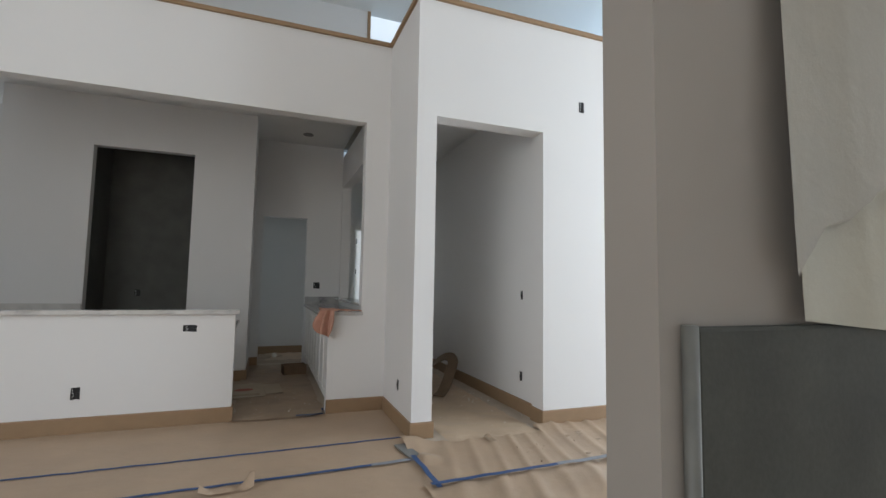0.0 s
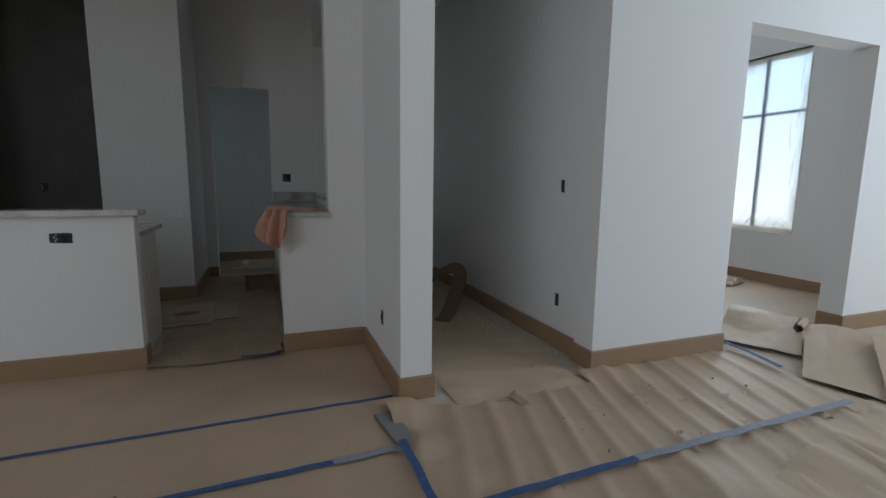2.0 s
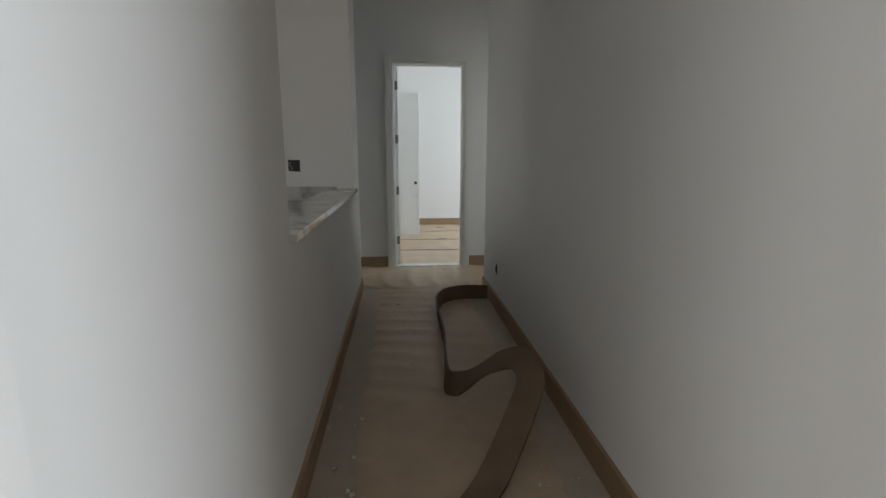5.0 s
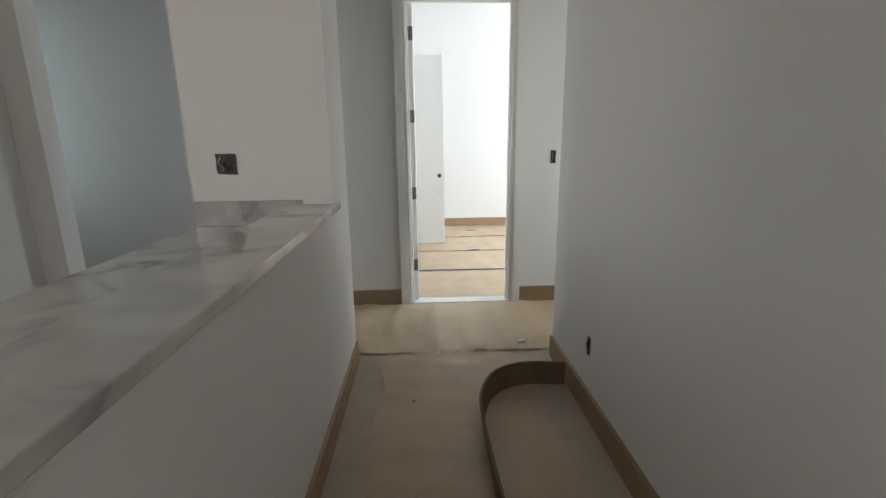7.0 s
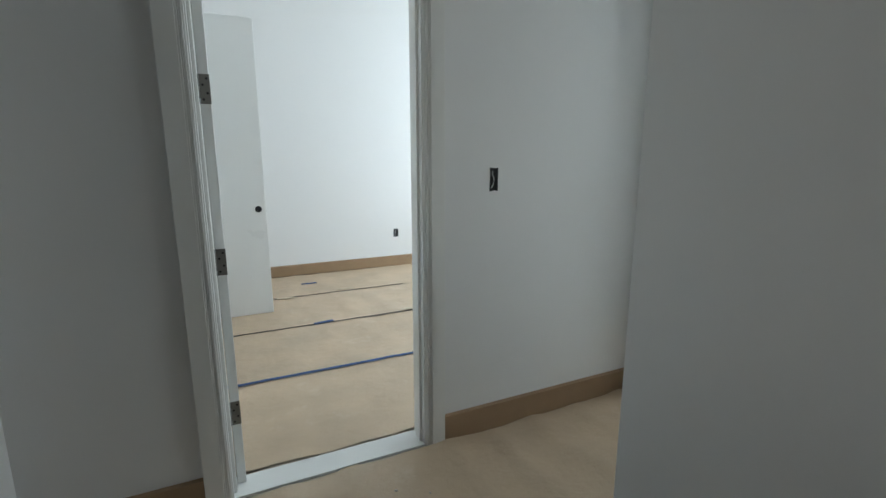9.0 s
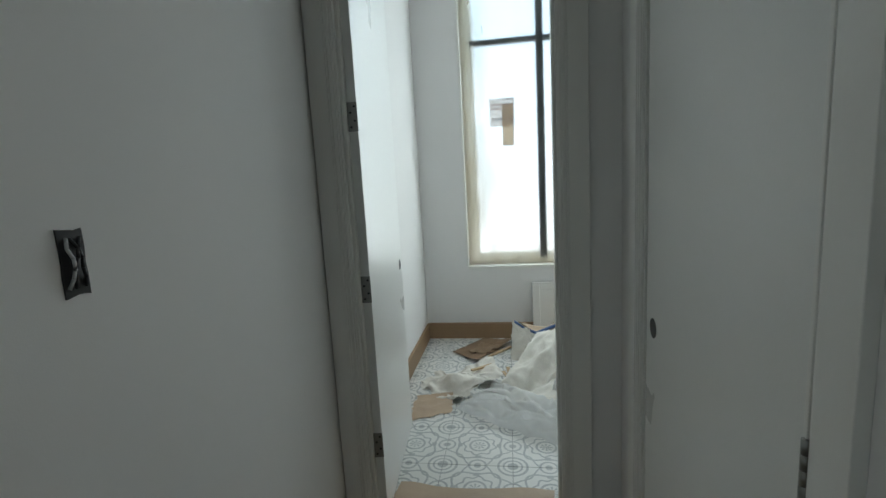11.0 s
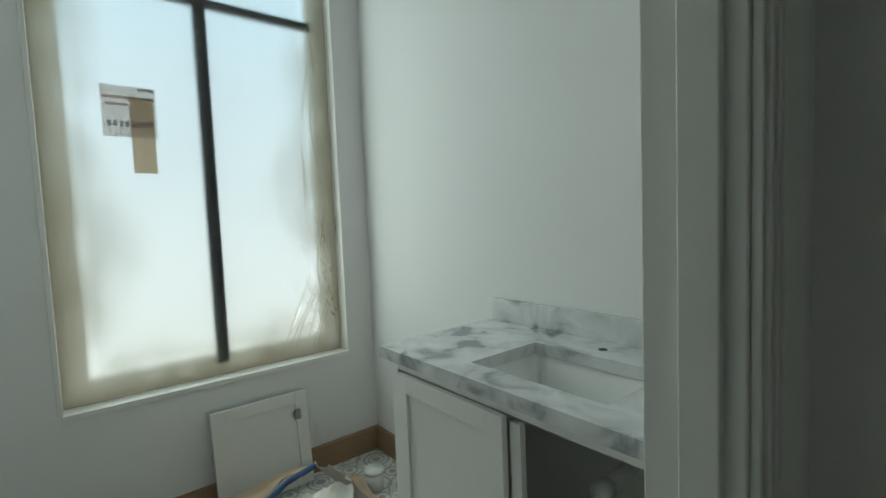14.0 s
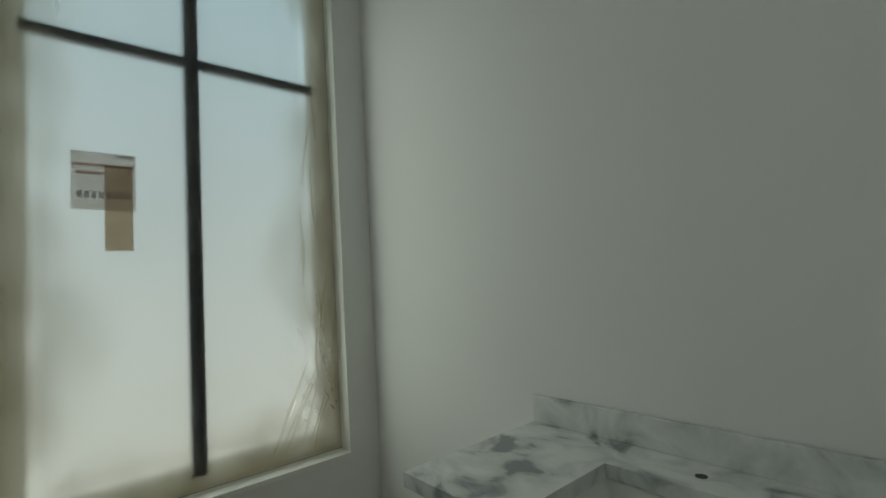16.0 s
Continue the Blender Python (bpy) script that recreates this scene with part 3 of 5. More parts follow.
def jamb(parent, x0, x1, z1, y0, y1, stop_at, t=0.019):
    """Lining boards of an opening (clear width x0 to x1) through the wall, with a stop."""
    for name, b in (("jamb_leg", (x0 - t, y0, 0, x0, y1, z1)), ("jamb_leg", (x1, y0, 0, x1 + t, y1, z1)), ("jamb_head", (x0 - t, y0, z1, x1 + t, y1, z1 + t))):
        boxes_part(name, [b], TRIMW, parent, bevel=0.002)
    s0, s1 = stop_at
    for name, b in (("door_stop", (x0, s0, 0, x0 + 0.012, s1, z1 - 0.012)), ("door_stop", (x1 - 0.012, s0, 0, x1, s1, z1 - 0.012)), ("door_stop", (x0, s0, z1 - 0.012, x1, s1, z1))):
        boxes_part(name, [b], TRIMW, parent, bevel=0.002)


def hinge(parent, x, y, z, rz=0.0):
    """A butt hinge: two leaves with screws and a knuckle."""
    bm = bmesh.new()
    box(bm, 0.0, -0.002, -0.051, 0.036, 0.0, 0.051, bevel=0.0009)
    a = part("hinge", bm, STEEL, parent, "brushed steel hinge")
    a.matrix_local = pose(x, y, z, 0, 0, rz)
    bm = bmesh.new()
    for k in range(5):
        cyl(bm, (-0.004, -0.004, -0.051 + k * 0.0206), (-0.004, -0.004, -0.051 + k * 0.0206 + 0.0195), 0.0062, 12)
    part("knuckle", bm, STEEL, a, "", True)
    bm = bmesh.new()
    for dz, dx in ((-0.036, 0.012), (-0.014, 0.026), (0.014, 0.012), (0.036, 0.026)):
        cyl(bm, (dx, -0.004, dz), (dx, -0.002, dz), 0.0042, 10)
    part("screws", bm, BLACK, a)
    return a


def slab_door(parent, width, height, t=0.035, bore=0.93):
    """A flush leaf from the hinge edge at x=0 to x=width, between y=0 and y=t, with a bored hole."""
    bm = bmesh.new()
    box(bm, 0, 0, 0.012, width, t, height, bevel=0.002)
    lf = part("door_leaf", bm, DOORW, parent)
    bm = bmesh.new()
    cyl(bm, (width - 0.062, -0.0006, bore), (width - 0.062, t + 0.0006, bore), 0.027, 28)
    part("bored_hole", bm, BLACK, lf, "dark empty lock bore")
    bm = bmesh.new()
    box(bm, width, t * 0.2, bore - 0.028, width + 0.0008, t * 0.8, bore + 0.028)
    part("latch_hole", bm, BLACK, lf)
    return lf


HZ = (0.334, 0.963, 1.592, 2.22)
# bedroom doorway (clear 0.445 to 1.275)
d1 = tagged(thing("door_1", "white painted bedroom door standing open with steel hinges", "door"), kind="structure")
casing(d1, 0.445, 1.275, 2.45, 5.57, -1)
jamb(d1, 0.445, 1.275, 2.45, 5.57, 5.70, (5.60, 5.655))
leaf = new("leaf")
leaf.parent = d1
leaf.matrix_local = pose(0.494, 5.655, 0, 0, 0, 90.5)
slab_door(leaf, 0.80, 2.435)
for z in HZ:
    hinge(leaf, -0.0003, 0.035, z, -90)
tagged(boxes_part("threshold", [(0.445, 5.57, 0.001, 1.275, 5.70, 0.012)], TRIMW, d1, "pale dusty threshold"))
# bathroom doorway, seen square to x: built along x and turned
d2 = tagged(thing("door_2", "white bathroom door opened against the wall, with steel hinges", "door", (2.6, 0, 0), -90), kind="structure")
# local x = -y of the room, local y = +x of the room
casing(d2, -5.465, -4.735, 2.445, 0.0, -1)
jamb(d2, -5.465, -4.735, 2.445, 0.0, 0.095, (0.018, 0.055))
leaf = new("leaf")
leaf.parent = d2
leaf.matrix_local = pose(-5.420, 0.045, 0, 0, 0, 94.5)
slab_door(leaf, 0.75, 2.435)
for z in HZ:
    hinge(leaf, -0.0003, 0.035, z, -90)
bm = bmesh.new()
box(bm, -4.7358, 0.060, 0.90, -4.735, 0.085, 0.955)
part("strike_hole", bm, BLACK, d2)
# closet door in the hall's side wall, closed
d3 = tagged(thing("door_3", "closed white slab door with an empty lock bore", "door", (0, 0, 0)), kind="structure")
casing(d3, 1.614, 2.336, 2.445, 4.53, 1)
jamb(d3, 1.614, 2.336, 2.445, 4.41, 4.53, (4.44, 4.487))
leaf = new("leaf")
leaf.parent = d3
leaf.matrix_local = pose(1.617, 4.490, 0)
slab_door(leaf, 0.716, 2.44)
for z in (0.334, 0.963, 1.592, 2.22):
    bm = bmesh.new()
    for k in range(5):
        cyl(bm, (1.592, 4.5435, z - 0.051 + k * 0.0206), (1.592, 4.5435, z - 0.0315 + k * 0.0206), 0.0065, 12)
    part("hinge_barrel", bm, STEEL, d3, "brushed steel hinge barrel", True)
# closet door inside the bedroom, standing out from the side wall
d4 = tagged(thing("door_4", "white closet door standing open in the bedroom", "door", (0.045, 7.93, 0), 0), kind="structure")
slab_door(d4, 0.79, 2.44)


# ---------- windows ----------
def sky_backdrop(name, x, y0, y1, z0, z1, low, high, strength):
    """Bright overcast sky beyond a window."""
    m = bpy.data.materials.new(name)
    m.use_nodes = True
    n, l = m.node_tree.nodes, m.node_tree.links
    n.remove(n["Principled BSDF"])
    em, ge, sp, mx = n.new("ShaderNodeEmission"), n.new("ShaderNodeTexCoord"), n.new("ShaderNodeSeparateXYZ"), n.new("ShaderNodeMix")
    mx.data_type = "RGBA"
    mr = n.new("ShaderNodeMapRange")
    mr.inputs["From Min"].default_value, mr.inputs["From Max"].default_value = 0.2, 3.4
    l.new(ge.outputs["Object"], sp.inputs[0])
    l.new(sp.outputs[2], mr.inputs["Value"])
    l.new(mr.outputs["Result"], mx.inputs["Factor"])
    mx.inputs["A"].default_value, mx.inputs["B"].default_value = (*low, 1), (*high, 1)
    no, mu = n.new("ShaderNodeTexNoise"), n.new("ShaderNodeMix")
    no.inputs["Scale"].default_value, no.inputs["Detail"].default_value = 0.9, 4
    l.new(ge.outputs["Object"], no.inputs["Vector"])
    mu.data_type = "RGBA"
    mu.inputs["B"].default_value = (0.60, 0.62, 0.55, 1)
    low_r = n.new("ShaderNodeMapRange")
    low_r.inputs["From Min"].default_value, low_r.inputs["From Max"].default_value = 0.9, 0.1
    l.new(sp.outputs[2], low_r.inputs["Value"])
    gate = n.new("ShaderNodeMath")
    gate.operation = "MULTIPLY"
    l.new(low_r.outputs["Result"], gate.inputs[0])
    l.new(no.outputs["Fac"], gate.inputs[1])
    l.new(gate.outputs[0], mu.inputs["Factor"])
    l.new(mx.outputs["Result"], mu.inputs["A"])
    l.new(mu.outputs["Result"], em.inputs["Color"])
    em.inputs["Strength"].default_value = strength
    l.new(em.outputs[0], n["Material Output"].inputs["Surface"])
    bm = bmesh.new()
    vs = [bm.verts.new((x, y, z)) for y, z in ((y0, z0), (y1, z0), (y1, z1), (y0, z1))]
    bm.faces.new(vs)
    return tagged(part("backdrop", bm, m), "bright hazy sky outside the window", "backdrop", kind="structure")


def film_sheet(name, x, y0, y1, z0, z1, seed, label, pull=1.0):
    """Plastic film over a window, drawn into folds at its lower corner and edges."""
    bm = bmesh.new()
    ny, nz = 70, 90
    grid = []
    for i in range(ny + 1):
        u = i / ny
        col = []
        for j in range(nz + 1):
            v = j / nz
            edge = max(0, 1 - min(u, 1 - u) / 0.22)
            fan = math.atan2(v + 0.02, u + 0.05)
            ripple = math.sin(fan * 42 + 3 * noise.noise(Vector((u * 3, v * 3, seed)))) * max(0, 1 - math.hypot(u, v) / 0.42) * 0.014
            side = math.sin((u * 60 + 10 * noise.noise(Vector((u * 2, v * 1.4, seed + 4))))) * edge * 0.008
            drag = 0.005 * max(0.0, u + v - 0.95) * math.sin(38 * (u - 0.75 * v) + 5 * noise.noise(Vector((u * 2, v * 2, seed + 6))))
            hang = 0.003 * math.sin(90 * (u - 0.08 * v) + 6 * noise.noise(Vector((u * 3, v * 1.5, seed + 2)))) * max(0.0, 0.3 - abs(u - 0.12)) * 3
            soft = 0.010 * noise.noise(Vector((u * 2.2, v * 2.2, seed + 8)))
            border = min(1, min(u, 1 - u, v, 1 - v) / 0.06)
            col.append(bm.verts.new((x - pull * border * (0.004 + ripple + side + drag + hang + 0.8 * soft), y0 + (y1 - y0) * u, z0 + (z1 - z0) * v)))
        grid.append(col)
    for a, b in zip(grid, grid[1:]):
        for j in range(nz):
            bm.faces.new((a[j], b[j], b[j + 1], a[j + 1]))
    ob = part(name, bm, FILM, None, "", True)
    if ob.data.polygons[0].normal.x > 0:
        ob.data.flip_normals()
    return tagged(ob, label, "plastic film")


def window(name, x, y0, y1, z0, z1, mull_y, bar_z, label, margin=0.13, deep=0.0, half=0.028, bar=None):
    """A fixed window in a wall that looks along -x: lining, sash, mullions, glass. x is the room face of the wall."""
    w = tagged(thing(name, label, "window"), kind="structure")
    for nm, b in (("sill", (x - 0.012, y0 - 0.002, z0 - 0.022, x + 0.082, y1 + 0.002, z0 + 0.004)), ("lining", (x - 0.006, y0 - 0.014, z0 + 0.004, x + 0.082, y0 + 0.004, z1)),
                  ("lining", (x - 0.006, y1 - 0.004, z0 + 0.004, x + 0.082, y1 + 0.014, z1)), ("lining", (x - 0.006, y0 - 0.014, z1, x + 0.082, y1 + 0.014, z1 + 0.018))):
        boxes_part(nm, [b], TRIMW, w, "narrow white edge trim", bevel=0.002)
    a, m = x + 0.138, margin
    bm = bmesh.new()
    layers = bm.verts.layers.float.new("layers")
    loop = [(u / 40, 0.0) for u in range(40)] + [(1.0, u / 60) for u in range(60)] + [(1 - u / 40, 1.0) for u in range(40)] + [(0.0, 1 - u / 60) for u in range(60)]
    ring = []
    for u, v in loop:
        py, pz = y0 + (y1 - y0) * u, z0 + (z1 - z0) * v
        q = m * 2.3 * (1.0 + 0.8 * noise.noise(Vector((py * 1.9, pz * 1.9, y0))) + 0.25 * noise.noise(Vector((py * 7, pz * 7, 7.7))))
        row = []
        for k in range(9):
            f = k / 8
            iy, iz = min(max(py, y0 + q * f), y1 - q * f), min(max(pz, z0 + q * f), z1 - q * f)
            crinkle = 0.004 * noise.noise(Vector((iy * 22, iz * 5, 1.5))) + 0.004 * noise.noise(Vector((iy * 9, iz * 9, 4.5)))
            vt = bm.verts.new((x + 0.0872 + 0.5 * crinkle, iy, iz))
            vt[layers] = (1 - f) ** 1.1 * (1.0 + 0.5 * noise.noise(Vector((iy * 12, iz * 5, 9.0))))
            row.append(vt)
        ring.append(row)
    for p, r in zip(ring, ring[1:] + ring[:1]):
        for k in range(8):
            bm.faces.new((p[k], p[k + 1], r[k + 1], r[k]))
    s = m * 0.75
    # sash rails pass the backdrop's glow, imitating a daylit margin
    for b in ((a - 0.03, y0, z0, a + 0.005, y0 + s, z1), (a - 0.03, y1 - s, z0, a + 0.005, y1, z1), (a - 0.03, y0 + s, z0, a + 0.005, y1 - s, z0 + s), (a - 0.03, y0 + s, z1 - s, a + 0.005, y1 - s, z1)):
        boxes_part("sash_rail", [b], SASH, w, "cream sash rail made translucent to look daylit")
    part("film_border", bm, BORDER, w, "cream film doubled over the frame", True)
    for my in mull_y:
        boxes_part("mullion", [(x + 0.093 + deep, my - half, z0 + 0.06, x + 0.125 + deep, my + half, z1 - 0.03)], bar or WINFRAME, w, "narrow mullion", bevel=0.003)
    for bz in bar_z:
        boxes_part("glazing_bar", [(x + 0.096 + deep, y0 + m * 0.6, bz - half * 0.8, x + 0.122 + deep, y1 - m * 0.6, bz + half * 0.8)], bar or WINFRAME, w, "narrow glazing bar", bevel=0.003)
    g = boxes_part("pane", [(x + 0.140, y0 + m, z0 + m, x + 0.146, y1 - m, z1 - m)], GLASS, w, "clear pane")
    g.visible_shadow = False
    return w


window("window_1", 4.82, 3.995, 5.255, 0.625, 3.20, (4.627,), (2.42,), "tall bathroom window with dark mullions behind plastic")
film_1 = film_sheet("plastic_film", 4.903, 3.999, 5.251, 0.631, 3.198, 2.0, "milky plastic film taped over the bathroom window")
sky_backdrop("sky_bath", 6.3, 1.5, 8.5, -0.25, 6.0, (0.93, 0.94, 0.98), (0.58, 0.78, 1.0), 2.7)
# den bars coloured pale blue to imitate the bright film's glow over dark frames
window("window_2", 5.42, 1.38, 2.56, 0.67, 2.93, (1.975,), (2.20,), "large den window with bars behind plastic", 0.08, 0.012, 0.022, mat("film_glow_window_bar", (0.20, 0.25, 0.32), 0.5, vary=0.1, scale=12))
film_2 = film_sheet("plastic_film", 5.503, 1.384, 2.556, 0.676, 2.928, 5.0, "milky plastic film gathered at the foot of the den window")
sky_backdrop("sky_den", 6.6, -0.2, 4.5, -0.25, 5.0, (0.92, 0.86, 0.58), (0.66, 0.85, 1.0), 1.0)


def film_folds(th, x, y0, z0, count, height, seed, spread=0.022):
    """Gathers in the film that fan up from its lower corner, and hanging pleats at its side."""
    rnd = random.Random(seed)
    for k in range(count):
        bm = bmesh.new()
        if k % 2:
            a = (y0 + 0.08 + spread * k, z0 + 0.01 + 0.002 * k)
            b = (y0 + 0.015 + (spread - 0.016) * k, z0 + height * (0.45 + 0.035 * k))
        else:
            a = (y0 + 0.05 + rnd.uniform(0, 0.10), z0 + 0.30 + 0.12 * k)
            b = (a[0] + rnd.uniform(-0.05, 0.03), a[1] + rnd.uniform(0.25, 0.5))
        n, wd = 14, rnd.uniform(0.006, 0.013)
        prev = None
        for i in range(n + 1):
            t = i / n
            w = wd * math.sin(math.pi * min(1, t * 1.1 + 0.05)) + 0.0006
            y = a[0] + (b[0] - a[0]) * t + 0.012 * math.sin(t * 3 + k)
            z = a[1] + (b[1] - a[1]) * t
            cur = [bm.verts.new((x, y - w, z)), bm.verts.new((x - w * 1.4, y, z)), bm.verts.new((x, y + w, z))]
            if prev:
                for q in range(2):
                    bm.faces.new((prev[q], prev[q + 1], cur[q + 1], cur[q]))
            prev = cur
        part("fold", bm, FOLDS, th, "", True)
    return th


film_folds(film_1, 4.890, 4.03, 0.65, 12, 0.60, 3)
film_folds(film_2, 5.490, 1.42, 0.69, 14, 0.40, 4, 0.065)
# maker's sticker on the glass
st = thing("window_sticker", "printed maker's sticker with a tan tag on the window glass", "sticker", (4.9105, 0, 0.008))
bm = bmesh.new()
box(bm, 0, 4.835, 1.755, 0.0015, 5.035, 1.975)
part("label_sheet", bm, film_mat("sticker_paper", 0.45, (0.70, 0.62, 0.55), 20), st)
bm = bmesh.new()
box(bm, -0.0012, 4.845, 1.60, 0.0, 4.935, 1.93)
part("tan_tag", bm, film_mat("tan_tag", 0.25, (0.70, 0.56, 0.38), 20), st, "tan card tag")
for z, ya, yb, m in ((1.925, 4.84, 5.03, INKR), (1.895, 4.94, 5.02, INKR), (1.965, 4.84, 4.90, INKG)):
    bm = bmesh.new()
    box(bm, -0.002, ya, z - 0.006, -0.0013, yb, z + 0.006)
    part("print_bar", bm, m, st)
for k in range(8):
    bm = bmesh.new()
    box(bm, -0.002, 4.85 + k * 0.022, 1.80, -0.0013, 4.864 + k * 0.022, 1.825)
    part("print_bar", bm, INKG, st)

# great room window, seen only by its light
w = tagged(thing("window_3", "tall great room window with dark bars", "window"), kind="structure")
for y in (-4.65, -3.0, -1.35):
    boxes_part("mullion", [(5.90, y - 0.04, 0.4, 5.97, y + 0.04, 5.0)], WINFRAME, w)
for z in (0.43, 2.7, 4.97):
    boxes_part("glazing_bar", [(5.91, -4.61, z - 0.03, 5.96, -1.39, z + 0.03)], WINFRAME, w)
# loft doorway with rough wooden edges and pale daylight behind it
for b in ((0.37, 4.58, 3.86, 0.43, 4.6, 6.6), (1.14, 4.58, 3.86, 1.20, 4.6, 6.6)):
    tagged(boxes_part("trim", [b], CAPWOOD, bevel=0.003), "rough wooden edge of the loft opening", "trim", kind="structure")
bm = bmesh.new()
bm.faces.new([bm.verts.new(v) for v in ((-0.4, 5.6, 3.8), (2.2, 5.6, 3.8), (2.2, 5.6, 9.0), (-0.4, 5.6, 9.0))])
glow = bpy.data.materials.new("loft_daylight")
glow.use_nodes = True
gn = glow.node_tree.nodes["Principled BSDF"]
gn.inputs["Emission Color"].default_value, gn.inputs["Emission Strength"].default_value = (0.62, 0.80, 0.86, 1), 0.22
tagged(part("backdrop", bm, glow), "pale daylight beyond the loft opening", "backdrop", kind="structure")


# ---------- floor papers ----------
def paper(name, x0, y0, x1, y1, material, label, lift=0.003, amp=0.004, ripple=0.0, period=0.24, ragged=0.012, seed=0.0, res=0.06, curls=(), along_y=False, far=None, slant=0.05):
    """A sheet of floor paper. curls: (x, y, radius, height) places where it lifts."""
    nx, ny = max(6, int((x1 - x0) / res)), max(6, int((y1 - y0) / res))
    bm = bmesh.new()
    g = []
    for i in range(nx + 1):
        u = i / nx
        col = []
        for j in range(ny + 1):
            v = j / ny
            x = x0 + (x1 - x0) * u
            y = y0 + ((far(x) if far else y1) - y0) * v
            if i in (0, nx):
                x += ragged * noise.noise(Vector((y * 4, seed, 1)))
            if j in (0, ny):
                y += ragged * noise.noise(Vector((x * 4, seed, 2)))
            z = lift + amp * (0.6 + noise.noise(Vector((x * 1.7, y * 1.7, seed))) + 0.4 * noise.noise(Vector((x * 6, y * 6, seed + 3))))
            if ripple:
                ph = (y + 0.15 * x if along_y else x + slant * y) + 0.17 * noise.noise(Vector((x * 0.8, y * 0.9, seed + 5)))
                k = 0.5 + 0.5 * math.sin(2 * math.pi * ph / period)
                z += ripple * k ** 3.0 * (0.3 + 0.8 * abs(noise.noise(Vector((x * 1.3, y * 0.7, seed + 7))) * 2))
            for cx, cy, r, h in curls:
                d = math.hypot(x - cx, y - cy)
                if d < r:
                    z += h * (0.5 + 0.5 * math.cos(math.pi * d / r))
            col.append(bm.verts.new((x, y, max(0.0015, z))))
        g.append(col)
    for a, b in zip(g, g[1:]):
        for j in range(ny):
            bm.faces.new((a[j], b[j], b[j + 1], a[j + 1]))
    ob = part(name, bm, material, None, "", True)
    return tagged(ob, label, "floor paper", "floor protection sheets")


tagged(boxes_part("switch_plate", [(-1.45, 3.43, 1.21, -1.444, 3.46, 1.31)], TRIMW, bevel=0.002), "small pale switch plate on the kitchen wall", "switch")
LK = "tan kraft paper laid flat over the floor"
paper("floor_paper", -5.9, -0.50, -0.018, 0.05, KRAFT, LK, seed=1)
paper("floor_paper", -5.9, 0.04, -0.018, 1.01, KRAFT, LK, lift=0.002, amp=0.003, seed=2)
paper("floor_paper", -5.9, -1.30, -0.10, -0.46, KRAFT, LK, lift=0.005, amp=0.004, ripple=0.006, seed=3)
paper("floor_paper", -5.9, -2.4, 1.0, -1.22, KRAFT, LK, lift=0.008, amp=0.006, ripple=0.010, period=0.5, seed=4)
paper("floor_paper", -5.9, -4.2, -0.66, -2.35, KRAFT, LK, lift=0.004, amp=0.005, seed=5)
paper("floor_paper", -5.9, -7.9, 5.8, -4.1, KRAFT, LK, lift=0.004, amp=0.005, seed=6, res=0.15)
paper("floor_paper", -0.11, -1.0, 2.6, -0.03, KRAFT, "rippled tan kraft paper with raised waves", lift=0.006, amp=0.004, ripple=0.027, period=0.20, ragged=0.02, seed=7, res=0.02, slant=-0.26, far=lambda x: -0.02 if x > 1.2 else -0.05 - 0.13 * max(0.0, min(1.0, x / 0.3)),
      curls=((-0.08, -0.10, 0.28, 0.05), (-0.02, -0.5, 0.15, 0.03), (1.36, -0.05, 0.22, 0.025)))
paper("floor_paper", -0.2, -2.0, 3.0, -0.95, KRAFT, "rippled tan kraft paper with raised waves", lift=0.010, amp=0.005, ripple=0.026, period=0.25, ragged=0.03, seed=8, res=0.025, slant=-0.26,
      curls=((1.0, -1.28, 0.4, 0.05),))
loose = paper("floor_paper", 0.96, -3.1, 5.7, -1.2, KRAFT, "loose tan kraft paper with a lifted edge", lift=0.012, amp=0.007, ripple=0.018, period=0.28, ragged=0.03, seed=9, res=0.035, slant=-0.05,
              far=lambda x: -1.32 + 0.20 * min(1.6, x - 0.96), curls=((0.97, -1.5, 0.25, 0.04), (1.0, -1.30, 0.14, 0.04), (1.62, -1.2, 0.30, 0.035), (1.0, -1.9, 0.3, 0.03)))
for v in loose.data.vertices:
    v.co.x += 0.28 * (-1.3 - v.co.y) * max(0.0, 1 - (v.co.x - 0.96) / 2)
paper("floor_paper", 0.29, -0.205, 1.19, 4.62, KRAFTH, "scuffed brown floor paper down the hall", lift=0.0025, amp=0.003, ripple=0.009, period=0.21, ragged=0.02, seed=10, along_y=True, res=0.04)
paper("floor_paper", -1.2, 4.60, 2.58, 5.55, KRAFTH, "tan kraft paper across the hall end", lift=0.004, amp=0.006, ripple=0.02, period=0.27, ragged=0.02, seed=11, res=0.04, curls=((1.0, 4.65, 0.3, 0.012),))
paper("floor_paper", 2.56, 4.76, 2.86, 5.44, KRAFT, "torn kraft paper over the bathroom threshold", lift=0.006, amp=0.010, ragged=0.05, seed=12, res=0.03)
paper("floor_paper", -1.49, 0.95, -0.62, 4.12, KRAFTD, "dirty torn brown paper in the bar passage", lift=0.008, amp=0.007, ragged=0.05, seed=13, res=0.04, curls=((-1.5, 0.95, 0.15, 0.02), (-0.65, 1.0, 0.15, 0.03)))
paper("floor_paper", -2.4, 1.9, -1.45, 2.95, KRAFTD, "dirty brown paper on the kitchen floor", lift=0.004, amp=0.004, seed=14)
paper("floor_paper", -2.3, 4.3, -0.2, 5.4, KRAFTD, "dirty brown paper in the back passage", lift=0.004, amp=0.004, seed=15, res=0.1)
